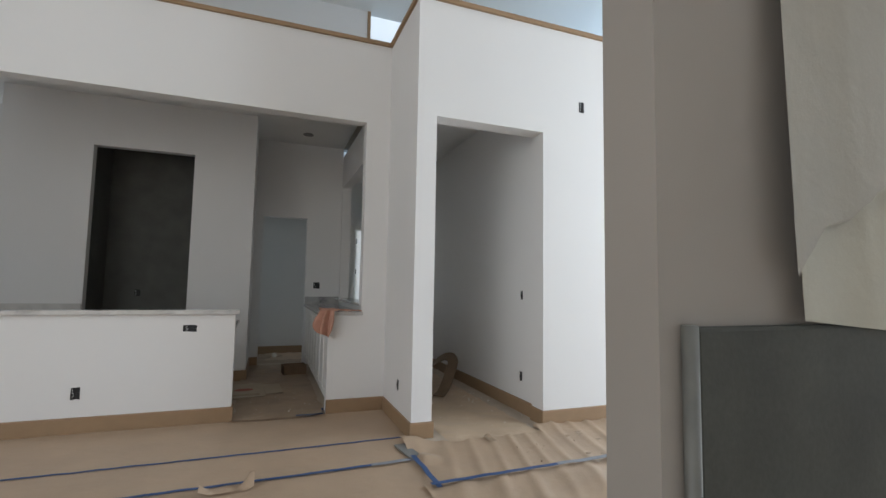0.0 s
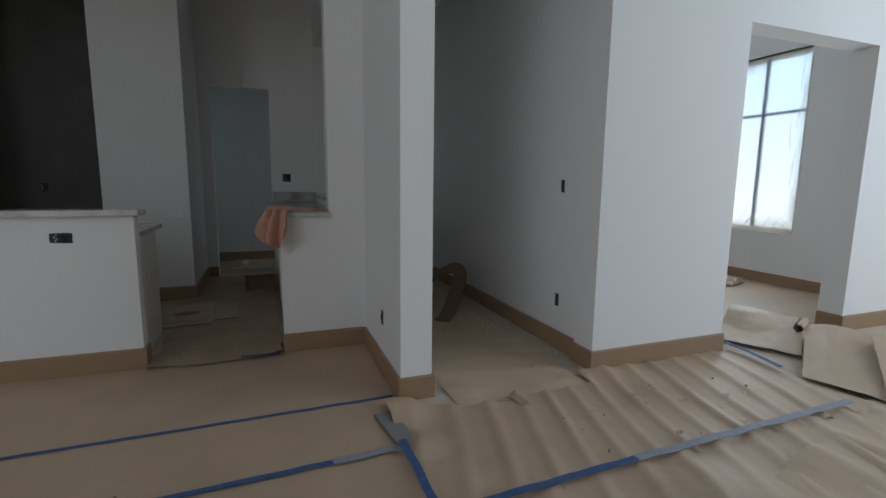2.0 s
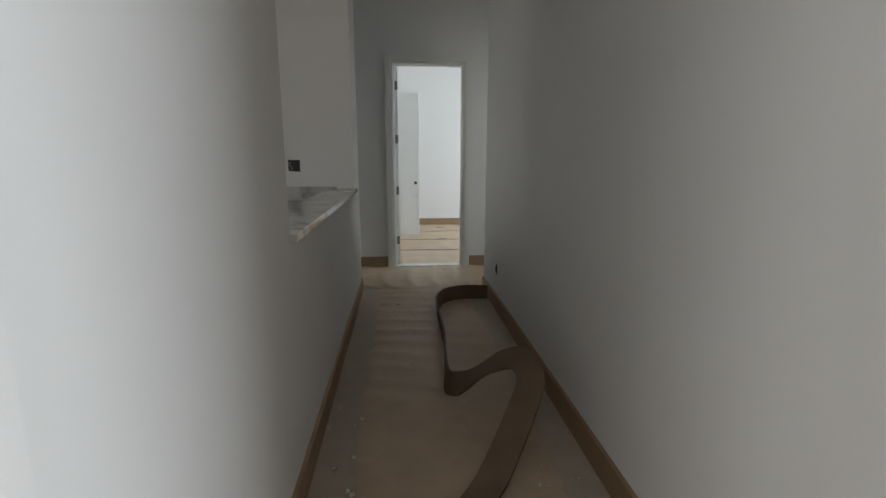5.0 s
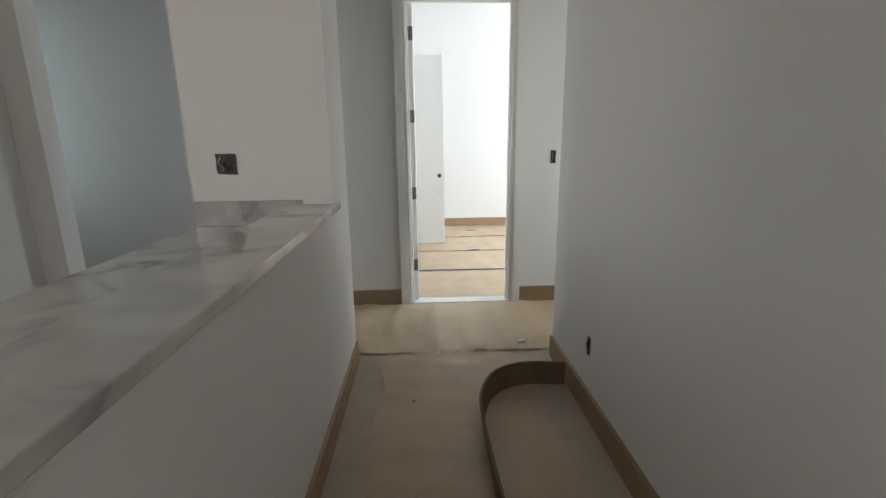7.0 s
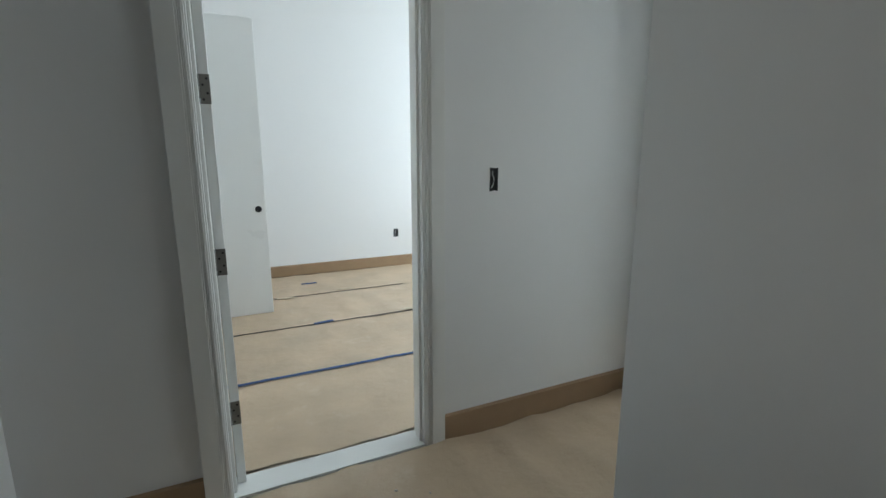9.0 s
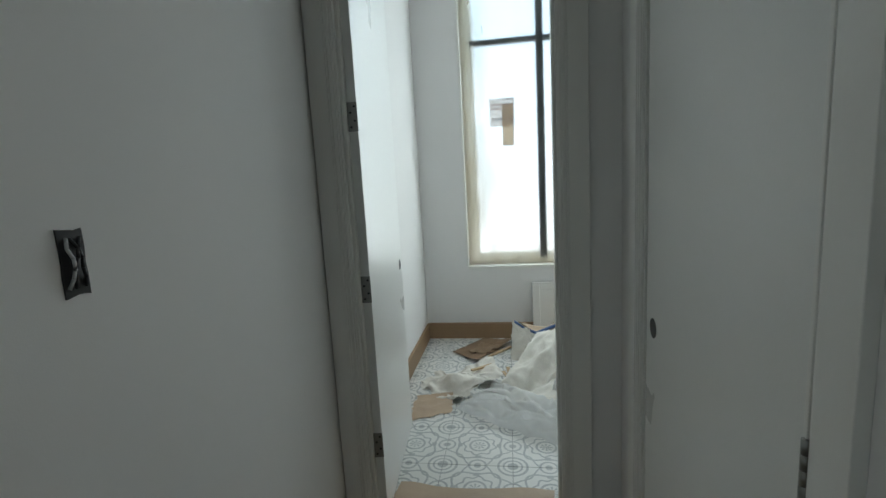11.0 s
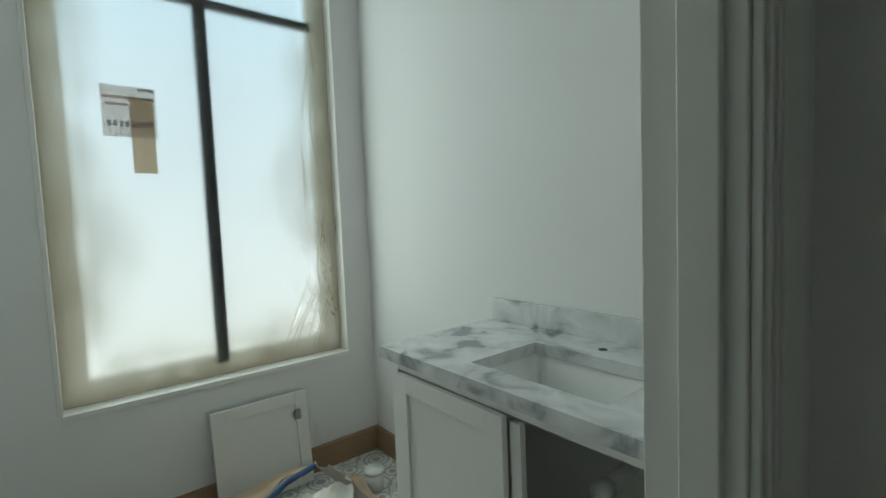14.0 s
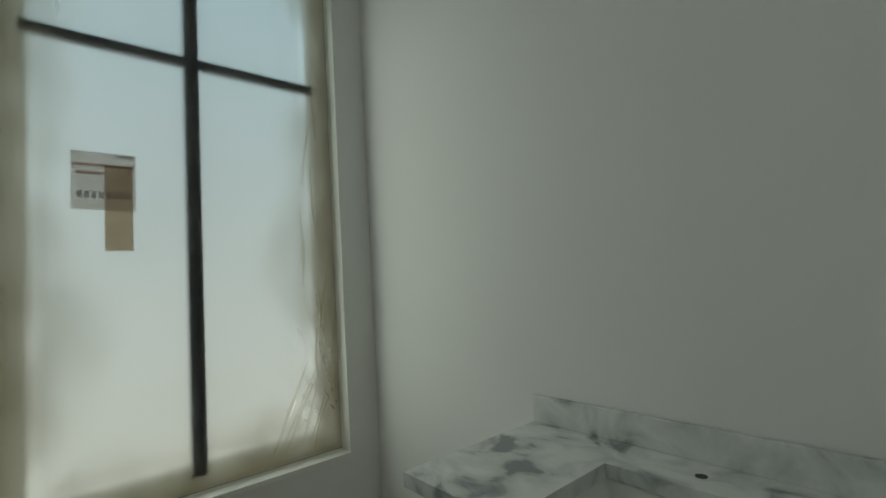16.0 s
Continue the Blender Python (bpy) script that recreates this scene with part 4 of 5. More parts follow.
for k in range(4):
    paper("floor_paper", 0.06, 5.72 + k * 0.87, 4.8, 6.575 + k * 0.87, KRAFTH, "kraft paper strip on the bedroom floor", lift=0.004 + 0.002 * (k % 2), amp=0.005, ripple=0.008, period=0.3, ragged=0.03, seed=16 + k, res=0.07)
paper("floor_paper", 1.52, 0.22, 5.4, 1.9, KRAFT, "kraft paper on the den floor", lift=0.004, amp=0.006, ragged=0.04, seed=22, res=0.08)
paper("floor_paper", 1.52, 1.85, 5.4, 3.56, KRAFT, "kraft paper on the den floor", lift=0.008, amp=0.01, ragged=0.04, seed=23, res=0.08)


def crumpled(name, cx, cy, rx, ry, h, seed, material, label, category, turn=0.0, res=22, smooth=False, base=0.006, sharp=1.6, lobes=0.25):
    """A crumpled sheet: creased relief inside an uneven outline."""
    bm = bmesh.new()
    c, s = math.cos(radians(turn)), math.sin(radians(turn))
    g = {}
    for i in range(res + 1):
        for j in range(res + 1):
            u, v = 2 * i / res - 1, 2 * j / res - 1
            k = 1 + lobes * noise.noise(Vector((math.atan2(v, u) * 1.3, seed, 5)))
            uu = u * k + 0.10 * noise.noise(Vector((u * 3, v * 3, seed + 1)))
            vv = v * k + 0.10 * noise.noise(Vector((u * 3, v * 3, seed + 2)))
            e = max(0.0, 1 - max(abs(u), abs(v)) ** 3)
            z = base + h * (0.25 + 0.75 * e) * max(0.0, 0.30 + 0.42 * fold((u, v), sharp, seed) + 0.16 * noise.noise(Vector((u * 5, v * 5, seed + 7))))
            g[i, j] = bm.verts.new((cx + c * uu * rx - s * vv * ry, cy + s * uu * rx + c * vv * ry, z))
    for i in range(res):
        for j in range(res):
            bm.faces.new((g[i, j], g[i + 1, j], g[i + 1, j + 1], g[i, j + 1]))
    ob = part(name, bm, material, None, "", smooth)
    return tagged(ob, label, category)




def sheet(name, corners, material, label, category, bumps=(), seed=0.0, crumple=0.012, n=26, ragged=0.02, floor=0.006, creases=1.6):
    """A stiff sheet between four corners, with bumps (u, v, radius, height), creases and a torn outline."""
    a, b, c, d = (Vector(p) for p in corners)
    long = max((b - a).length, (c - b).length)
    bm = bmesh.new()
    g = []
    for i in range(n + 1):
        col = []
        for j in range(n + 1):
            u, v = i / n, j / n
            p = a.lerp(b, u).lerp(d.lerp(c, u), v)
            edge = max(0.0, 1 - 9 * min(u, 1 - u, v, 1 - v))
            p.x += edge * ragged * (noise.noise(Vector((u * 5, v * 5, seed))) + 0.6 * noise.noise(Vector((u * 17, v * 17, seed + 2))))
            p.y += edge * ragged * (noise.noise(Vector((u * 5, v * 5, seed + 4))) + 0.6 * noise.noise(Vector((u * 17, v * 17, seed + 6))))
            p.z += crumple * (fold((u * long * 3.0, v * long * 3.0), creases, seed) - 0.7) + 0.15 * crumple * (fold((u * long * 5.0 + 3, v * long * 5.0), creases, seed + 5) - 0.7) + 0.15 * crumple * noise.noise(Vector((u * 9, v * 9, seed + 8)))
            for bu, bv, r, h in bumps:
                q = math.hypot(u - bu, v - bv) / r
                if q < 1:
                    p.z += h * (1 - q) ** 1.3 * (1 + q)
            p.z = max(p.z, floor)
            col.append(bm.verts.new(p))
        g.append(col)
    for p, q in zip(g, g[1:]):
        for j in range(n):
            bm.faces.new((p[j], q[j], q[j + 1], p[j + 1]))
    return tagged(part(name, bm, material, None, "", True), label, category)


sheet("folded_paper", ((2.56, -0.60, 0.030), (3.50, -0.02, 0.13), (3.75, -0.45, 0.13), (2.70, -1.08, 0.032)), KRAFT, "stiff tan kraft sheet folded up by the den opening", "paper",
      ((0.5, 0.2, 0.5, 0.015), (0.9, 0.4, 0.35, 0.03)), 31, 0.007, 30, 0.012, creases=1.0)
sheet("folded_paper", ((2.66, -1.00, 0.045), (3.45, -0.50, 0.19), (4.45, -0.95, 0.17), (3.35, -1.78, 0.040)), KRAFT, "large loose kraft sheet with a raised fold", "paper",
      ((0.55, 0.45, 0.22, 0.05), (0.8, 0.65, 0.3, 0.05)), 38, 0.012, 34, 0.015, creases=1.0)
sheet("folded_paper", ((2.72, 0.16, 0.03), (3.42, 0.60, 0.15), (3.48, -0.02, 0.17), (2.96, -0.34, 0.03)), KRAFT, "buckled tan kraft paper in the den opening", "paper",
      ((0.7, 0.3, 0.4, 0.05),), 33, 0.005, 26, 0.012, creases=1.0)
sheet("folded_paper", ((3.75, -0.55, 0.05), (4.70, -0.30, 0.05), (5.10, -1.25, 0.10), (3.90, -1.30, 0.05)), KRAFT, "loose tan kraft paper with raised folds", "paper",
      ((0.4, 0.5, 0.4, 0.06), (0.7, 0.3, 0.3, 0.05)), 40, 0.012, 30, 0.015, creases=1.0)
pr = thing("paper_roll", "loosely rolled end of kraft paper by the den opening", "paper roll", (3.36, -0.08, 0.155), 25)
bm = bmesh.new()
prev = None
for i in range(41):
    a = i / 40 * 4.2 * math.pi
    r = 0.014 + 0.0017 * a
    cur = [bm.verts.new((-0.15, r * math.cos(a), r * math.sin(a))), bm.verts.new((0.15, r * math.cos(a), r * math.sin(a)))]
    if prev:
        bm.faces.new((prev[0], prev[1], cur[1], cur[0]))
    prev = cur
part("coil", bm, KRAFT, pr, "", True)
for k in range(9):
    rnd = random.Random(90 + k)
    x, y = rnd.uniform(1.1, 2.0), rnd.uniform(-1.0, -0.35)
    sheet("paper_scrap", ((x, y, 0.04), (x + 0.05, y + 0.015, 0.05), (x + 0.045, y + 0.04, 0.045), (x - 0.005, y + 0.025, 0.055)), KRAFTD, "small torn brown scrap on the rippled paper", "paper scrap", (), k, 0.004, 6, 0.02)
paper("paper_scrap", -1.58, -0.68, -1.38, -0.58, KRAFT, "torn curled scrap of kraft paper", lift=0.02, amp=0.004, ragged=0.05, seed=41, res=0.02, curls=((-1.6, -0.65, 0.12, 0.07),))
paper("paper_scrap", -1.36, -0.66, -1.26, -0.54, KRAFT, "torn curled scrap of kraft paper standing up", lift=0.02, amp=0.004, ragged=0.04, seed=42, res=0.015, curls=((-1.26, -0.6, 0.08, 0.10),))
paper("paper_scrap", 0.62, -0.30, 0.68, -0.16, KRAFTD, "bent scrap of brown paper on the ripples", lift=0.02, amp=0.003, ragged=0.03, seed=43, res=0.01, curls=((0.66, -0.17, 0.05, 0.02),))
crumpled("crumpled_paper", 4.9, 1.75, 0.22, 0.12, 0.12, 37, KRAFTD, "grey crumpled scrap on the den floor", "paper scrap", 20, 12, True)


# ---------- tape ----------
def tape(points, width, material, label, z=0.012, seed=0.0):
    """A strip of tape along floor points, with slightly wandering edges."""
    bm = bmesh.new()
    prev = None
    pts = []
    for (xa, ya), (xb, yb) in zip(points, points[1:]):
        n = max(2, int(math.hypot(xb - xa, yb - ya) / 0.05))
        pts += [(xa + (xb - xa) * k / n, ya + (yb - ya) * k / n) for k in range(n)]
    pts.append(points[-1])
    for k, (x, y) in enumerate(pts):
        a, b = pts[max(0, k - 1)], pts[min(len(pts) - 1, k + 1)]
        d = Vector((b[0] - a[0], b[1] - a[1])).normalized()
        nrm = Vector((-d.y, d.x)) * width / 2
        w = 0.008 * noise.noise(Vector((k * 0.35, seed, 1)))
        zz = z + 0.003 * noise.noise(Vector((k * 0.3, seed, 2)))
        cur = [bm.verts.new((x + nrm.x + w, y + nrm.y + w, zz)), bm.verts.new((x - nrm.x + w, y - nrm.y + w, zz)),
               bm.verts.new((x - nrm.x + w, y - nrm.y + w, zz - 0.002)), bm.verts.new((x + nrm.x + w, y + nrm.y + w, zz - 0.002))]
        if prev:
            for i in range(4):
                bm.faces.new((prev[i], prev[(i + 1) % 4], cur[(i + 1) % 4], cur[i]))
        prev = cur
    return tagged(part("tape_strip", bm, material), label, "tape", "tape on the floor paper")


BT = "blue masking tape along a paper seam"
tape([(-5.5, 0.0), (-2.8, 0.02), (-1.06, 0.04), (-0.03, 0.06)], 0.024, TAPEB, BT, 0.012, 1)
tape([(-4.6, -0.60), (-1.9, -0.54), (-0.9, -0.52)], 0.030, TAPEB, BT, 0.020, 2)
tape([(-0.9, -0.52), (-0.45, -0.505)], 0.034, TAPEB, BT, 0.022, 3)
tape([(-0.45, -0.505), (-0.13, -0.495)], 0.045, TAPEG, "peeling grey-blue tape at a paper corner", 0.024, 4)
tape([(-0.12, -0.46), (-0.115, -1.05)], 0.038, TAPEB, BT, 0.040, 5)
tape([(-0.16, -1.0), (0.84, -0.965)], 0.038, TAPEB, BT, 0.045, 6)
tape([(0.84, -0.965), (1.6, -0.95), (2.44, -0.93)], 0.045, TAPEG, "faded grey tape along a paper seam", 0.045, 7)
tape([(2.43, -1.21), (2.76, -1.245)], 0.038, TAPEB, BT, 0.08, 8)
tape([(2.66, 0.05), (2.62, -0.2), (2.55, -0.47)], 0.038, TAPEB, BT, 0.05, 9)
tape([(-0.9, 0.955), (-0.64, 0.945)], 0.03, TAPEB, BT, 0.03, 10)
for x in (0.62, 0.98, 1.18):
    tape([(x, 4.55), (x + 0.03, 4.70)], 0.025, CREAM, "short strip of cream tape across a seam", 0.014, x)
for k in range(4):
    tape([(0.1, 6.58 + k * 0.87), (2.2, 6.575 + k * 0.87)], 0.028 if k == 0 else 0.012, TAPEB if k == 0 else BLACK, "blue tape along a bedroom seam" if k == 0 else "dark gap line between bedroom papers", 0.016, 20 + k)
for k, (x, y) in enumerate(((0.9, 8.3), (1.2, 8.75), (1.1, 7.45), (1.9, 7.5), (2.2, 6.6), (2.6, 7.4), (1.5, 8.4), (2.9, 8.2), (1.7, 6.65))):
    tape([(x, y), (x + 0.16, y + 0.02 * (k % 3 - 1))], 0.04, TAPEB if k % 3 else CREAM, "scrap of tape on the bedroom paper", 0.02, 30 + k)


# ---------- kitchen and bar ----------
kt = thing("half_wall_top", "grey-veined marble ledge on the half wall", "ledge")
bm = bmesh.new()
box(bm, -4.9, 0.985, 1.03, -1.465, 1.20, 1.068, bevel=0.004)
part("slab", bm, MARBLE, kt)


def shaker_door(parent, w, h, t=0.02, rail=0.058, knob=None, material=None):
    """A framed cabinet door in the local x-z plane, front towards -y."""
    material = material or TRIMW
    dr = new("cabinet_door")
    dr.parent = parent
    for nm, b in (("stile", (0, -t, 0, rail, 0, h)), ("stile", (w - rail, -t, 0, w, 0, h)), ("rail", (rail, -t, 0, w - rail, 0, rail)), ("rail", (rail, -t, h - rail, w - rail, 0, h))):
        boxes_part(nm, [b], material, dr, bevel=0.0015)
    boxes_part("panel", [(rail - 0.002, -t + 0.010, rail - 0.002, w - rail + 0.002, -0.001, h - rail + 0.002)], material, dr)
    return dr


kc = thing("kitchen_base_cabinet", "white base cabinets behind the half wall", "cabinet")
boxes_part("body", [(-4.4, 1.15, 0.0, -1.56, 1.80, 0.875)], TRIMW, kc, bevel=0.002)
boxes_part("end_panel", [(-1.56, 1.15, 0.0, -1.545, 1.83, 0.875)], TRIMW, kc, bevel=0.002)
kw = thing("kitchen_worktop", "grey-veined marble worktop on the kitchen base cabinets", "worktop")
boxes_part("slab", [(-4.4, 1.15, 0.875, -1.50, 1.86, 0.91)], MARBLE, kw, bevel=0.004)
kb = thing("kitchen_back_counter", "marble counter with a low splashback on the far kitchen wall", "counter")
boxes_part("body", [(-4.3, 2.4, 0.0, -3.37, 2.98, 0.875)], TRIMW, kb)
boxes_part("slab", [(-4.3, 2.36, 0.875, -3.36, 2.999, 0.91)], MARBLE, kb, bevel=0.003)
boxes_part("splashback", [(-4.3, 2.975, 0.91, -3.36, 2.999, 1.04)], MARBLE, kb, bevel=0.002)

bt = thing("bar_worktop", "pale grey-veined marble bar top", "worktop")
boxes_part("slab", [(-0.635, 1.165, 0.955, -0.062, 4.148, 0.985)], MARBLE, bt, bevel=0.004)
boxes_part("splashback", [(-0.62, 4.125, 0.986, -0.062, 4.149, 1.113)], MARBLE_B, bt, "grey marble upstand", bevel=0.002)
be = thing("bar_end_cap", "pale marble cap on the low wall at the bar's end", "ledge")
boxes_part("slab", [(-0.635, 1.0, 1.009, -0.252, 1.163, 1.040)], MARBLE, be, bevel=0.004)
bs = thing("bar_ledge", "thick polished marble ledge in the pass-through", "ledge")
boxes_part("slab", [(-0.13, 1.585, 1.0635, 0.122, 4.098, 1.098), (0.0965, 4.098, 1.0635, 0.122, 4.14, 1.098)], MARBLE, bs, bevel=0.004)
for k in range(4):
    y = 1.16 + k * 0.745
    c = thing("bar_cabinet", "white bar base cabinet with shaker doors", "cabinet", (-0.60, y, 0), 0, "bar cabinets")
    boxes_part("body", [(0.02, 0, 0.1, 0.53, 0.742, 0.954)], TRIMW, c, bevel=0.002)
    boxes_part("plinth", [(0.07, 0, 0.0, 0.53, 0.742, 0.1)], TRIMW, c)
    for q in range(2):
        d = shaker_door(c, 0.365, 0.80)
        d.matrix_local = pose(0.018, 0.367 + q * 0.370, 0.13, 0, 0, -90)
tape([(-0.62, 1.05), (-0.62, 1.2)], 0.02, TAPEB, "blue tape on the cabinet edge", 0.02, 55)

# peach cloth over the end of the bar
rg = thing("cloth", "peach-orange cloth draped over the end of the bar", "cloth")
def cloth_grid(nx, ny, f, name):
    bm = bmesh.new()
    g = [[bm.verts.new(f(i / nx, j / ny)) for j in range(ny + 1)] for i in range(nx + 1)]
    for a, b in zip(g, g[1:]):
        for j in range(ny):
            bm.faces.new((a[j], b[j], b[j + 1], a[j + 1]))
    part(name, bm, RAG, rg, "", True)


def lying(u, v):
    x = -0.27 - 0.42 * v
    y = 0.975 + (0.10 + 0.16 * v) * u + 0.02 * noise.noise(Vector((v * 4, u * 2, 1)))
    z = 1.044 + 0.014 * abs(math.sin(v * 9 + u * 5)) + 0.018 * v * abs(math.sin(u * 8)) + 0.006
    return x, y, z


def hanging(u, v):
    # round the corner of the slab, from its end to its front, in deep folds
    a = radians(200 + 75 * u)
    drop = (0.17 + 0.10 * math.sin(u * math.pi) + 0.03 * math.sin(u * 11)) * v
    r = 0.10 + 0.05 * math.sin(v * 2.2) + (0.020 + 0.025 * v) * math.sin(u * 15 + 1.5 * v) + 0.02 * noise.noise(Vector((u * 3, v * 3, 5)))
    x, y = -0.575 + r * math.cos(a) * 1.1, 1.06 + r * math.sin(a)
    return x, y, 1.066 - drop


cloth_grid(24, 24, lying, "lying_fold")
cloth_grid(44, 26, hanging, "hanging_fold")

cb = thing("cardboard_sheet", "flattened printed cardboard with a red oval on the passage floor", "cardboard", (-1.56, 2.22, 0.018), 4)
bm = bmesh.new()
box(bm, -0.42, -0.33, 0, 0.36, 0.42, 0.006, bevel=0.001)
part("sheet", bm, CARDL, cb)
bm = bmesh.new()
box(bm, 0.362, -0.24, 0.002, 0.56, 0.30, 0.008, bevel=0.001)
part("flap", bm, CARDL, cb)
bm = bmesh.new()
bmesh.ops.create_circle(bm, cap_ends=True, segments=28, radius=0.09, matrix=Matrix.Translation((0.13, 0.06, 0.0068)) @ Matrix.Diagonal((1.2, 0.8, 1, 1)))
part("red_oval", bm, REDINK, cb, "faded red printed oval")
for k in range(2):
    bm = bmesh.new()
    box(bm, -0.38, -0.25 + k * 0.045, 0.0062, 0.30, -0.235 + k * 0.045, 0.0068)
    part("print_bar", bm, BROWNINK, cb)
bx = thing("cardboard_box", "low brown cardboard box on the passage floor", "box", (-0.80, 3.3, 0.012), 8)
for nm, b in (("side", (-0.16, -0.11, 0, -0.152, 0.11, 0.13)), ("side", (0.152, -0.11, 0, 0.16, 0.11, 0.13)), ("side", (-0.152, -0.11, 0, 0.152, -0.102, 0.13)),
              ("side", (-0.152, 0.102, 0, 0.152, 0.11, 0.13)), ("base", (-0.152, -0.102, 0, 0.152, 0.102, 0.006))):
    boxes_part(nm, [b], CARD, bx, bevel=0.001)
bm = bmesh.new()
bmesh.ops.create_icosphere(bm, subdivisions=2, radius=0.045, matrix=Matrix.Translation((-1.05, 4.9, 0.05)))
tagged(part("paper_ball", bm, PAPERW, None, "", False), "small crumpled white paper ball", "paper scrap")

# recessed ceiling light
cl = thing("recessed_light", "unlit recessed ceiling light ring", "ceiling light", (-0.71, 3.55, CK))
bm = bmesh.new()
bmesh.ops.create_cone(bm, cap_ends=True, segments=28, radius1=0.085, radius2=0.08, depth=0.008, matrix=Matrix.Translation((0, 0, -0.004)))
part("trim_ring", bm, STEEL, cl)
bm = bmesh.new()
bmesh.ops.create_cone(bm, cap_ends=True, segments=24, radius1=0.06, radius2=0.06, depth=0.004, matrix=Matrix.Translation((0, 0, -0.0105)))
part("reflector", bm, mat("grey_reflector", (0.2, 0.2, 0.2), 0.4), cl)

# ---------- hall: coil of flexible trim ----------
spine = [((0.76, 1.36, 0.014), (0.82, -0.57, 0)), ((0.88, 1.50, 0.05), (0.82, -0.57, 0.05)), ((1.02, 1.66, 0.20), (0.83, -0.5, 0.1)), ((1.12, 1.80, 0.345), (0.8, -0.45, 0.25)),
         ((1.10, 1.95, 0.385), (0.7, -0.25, 0.5)), ((1.00, 2.07, 0.31), (0.62, -0.1, 0.65)), ((0.86, 2.20, 0.14), (0.55, 0.0, 0.75)), ((0.78, 2.34, 0.075), (0.2, 0.0, 1)),
         ((0.79, 2.6, 0.072), (0, 0, 1)), ((0.82, 3.0, 0.072), (0, 0, 1)), ((0.82, 3.45, 0.072), (-0.1, 0, 1)), ((0.83, 3.82, 0.074), (-0.15, 0, 1)),
         ((0.93, 4.06, 0.076), (-0.05, 0.15, 1)), ((1.12, 4.16, 0.076), (0, 0.1, 1)), ((1.355, 4.14, 0.076), (0, 0.05, 1))]


def smooth_path(rows, n=10):
    ps = [Vector(p) for p, _ in rows]
    ws = [Vector(w).normalized() for _, w in rows]
    out = []
    for k in range(len(ps) - 1):
        a, b, c, d = ps[max(0, k - 1)], ps[k], ps[k + 1], ps[min(len(ps) - 1, k + 2)]
        for i in range(n):
            t = i / n
            p = 0.5 * (2 * b + (c - a) * t + (2 * a - 5 * b + 4 * c - d) * t * t + (3 * b - a - 3 * c + d) * t ** 3)
            out.append((p, ws[k].lerp(ws[k + 1], t).normalized()))
    out.append((ps[-1], ws[-1]))
    return out


bm = bmesh.new()
prev = None
pts = smooth_path(spine)
for k, (p, w) in enumerate(pts):
    d = (pts[min(len(pts) - 1, k + 1)][0] - pts[max(0, k - 1)][0]).normalized()
    w = (w - d * w.dot(d)).normalized()
    nn = d.cross(w) * 0.006
    a, b = p + w * 0.069, p - w * 0.069
    lo = min(v.z for v in (a + nn, a - nn, b + nn, b - nn))
    up = Vector((0, 0, max(0.0, 0.005 - lo)))
    cur = [bm.verts.new(v + up) for v in (a + nn, b + nn, b - nn, a - nn)]
    if prev:
        for i in range(4):
            bm.faces.new((prev[i], prev[(i + 1) % 4], cur[(i + 1) % 4], cur[i]))
    else:
        bm.faces.new(cur)
    prev = cur
bm.faces.new(prev[::-1])
tagged(part("flexible_trim_strip", bm, STRIPM), "curled length of flexible brown trim on the hall floor", "trim strip")


def crumbs(name, x0, y0, x1, y1, count, size, material, label, seed, z=0.01):
    rnd = random.Random(seed)
    bm = bmesh.new()
    for _ in range(count):
        r = size * rnd.uniform(0.3, 1.0)
        m = pose(rnd.uniform(x0, x1), rnd.uniform(y0, y1), z + r * 0.3, rnd.uniform(0, 90), rnd.uniform(0, 90), rnd.uniform(0, 360)) @ Matrix.Diagonal((1, rnd.uniform(0.5, 1), rnd.uniform(0.3, 0.6), 1))
        bmesh.ops.create_icosphere(bm, subdivisions=1, radius=r, matrix=m)
    return tagged(part(name, bm, material), label, "debris", kind="stuff")


crumbs("plaster_crumbs", 0.85, 0.9, 1.30, 1.6, 34, 0.012, PLASTER, "white plaster crumbs on the hall paper", 1)
crumbs("plaster_crumbs", 0.3, 0.1, 1.36, 4.4, 34, 0.010, PLASTER, "white plaster crumbs scattered along the hall", 2)
crumbs("plaster_crumbs", 0.12, 0.8, 0.30, 2.2, 14, 0.018, PLASTER, "plaster bits beside the hall wall", 3)
crumbs("paper_bits", 0.6, -0.9, 2.3, -0.3, 14, 0.011, KRAFTD, "brown bits scattered on the rippled paper", 4, 0.03)
crumbs("plaster_crumbs", 0.2, 4.7, 1.5, 5.4, 12, 0.010, PLASTER, "white bits on the hall end paper", 5)
crumbs("plaster_crumbs", -1.4, 1.0, -0.65, 1.9, 30, 0.008, PLASTER, "pale bits in the bar passage", 6, 0.016)
bm = bmesh.new()
box(bm, -0.03, -0.015, 0, 0.03, 0.015, 0.012, bevel=0.003)
chip = part("plaster_chip", bm, PLASTER)
chip.matrix_world = pose(1.22, 4.72, 0.012, 0, 0, 20)
tagged(chip, "white plaster chip on the hall end paper", "debris")
bm = bmesh.new()
box(bm, -0.05, -0.16, 0, 0.05, 0.16, 0.012, bevel=0.001)
gp = part("flooring_offcut", bm, mat("speckled_grey_board", (0.35, 0.35, 0.34), 0.6, vary=0.4, scale=90, grain=0.5, grain_scale=200))
gp.matrix_world = pose(-0.115, -0.30, 0.012, 0, 0, 8)
tagged(gp, "speckled grey flooring offcut under the paper corner", "offcut")

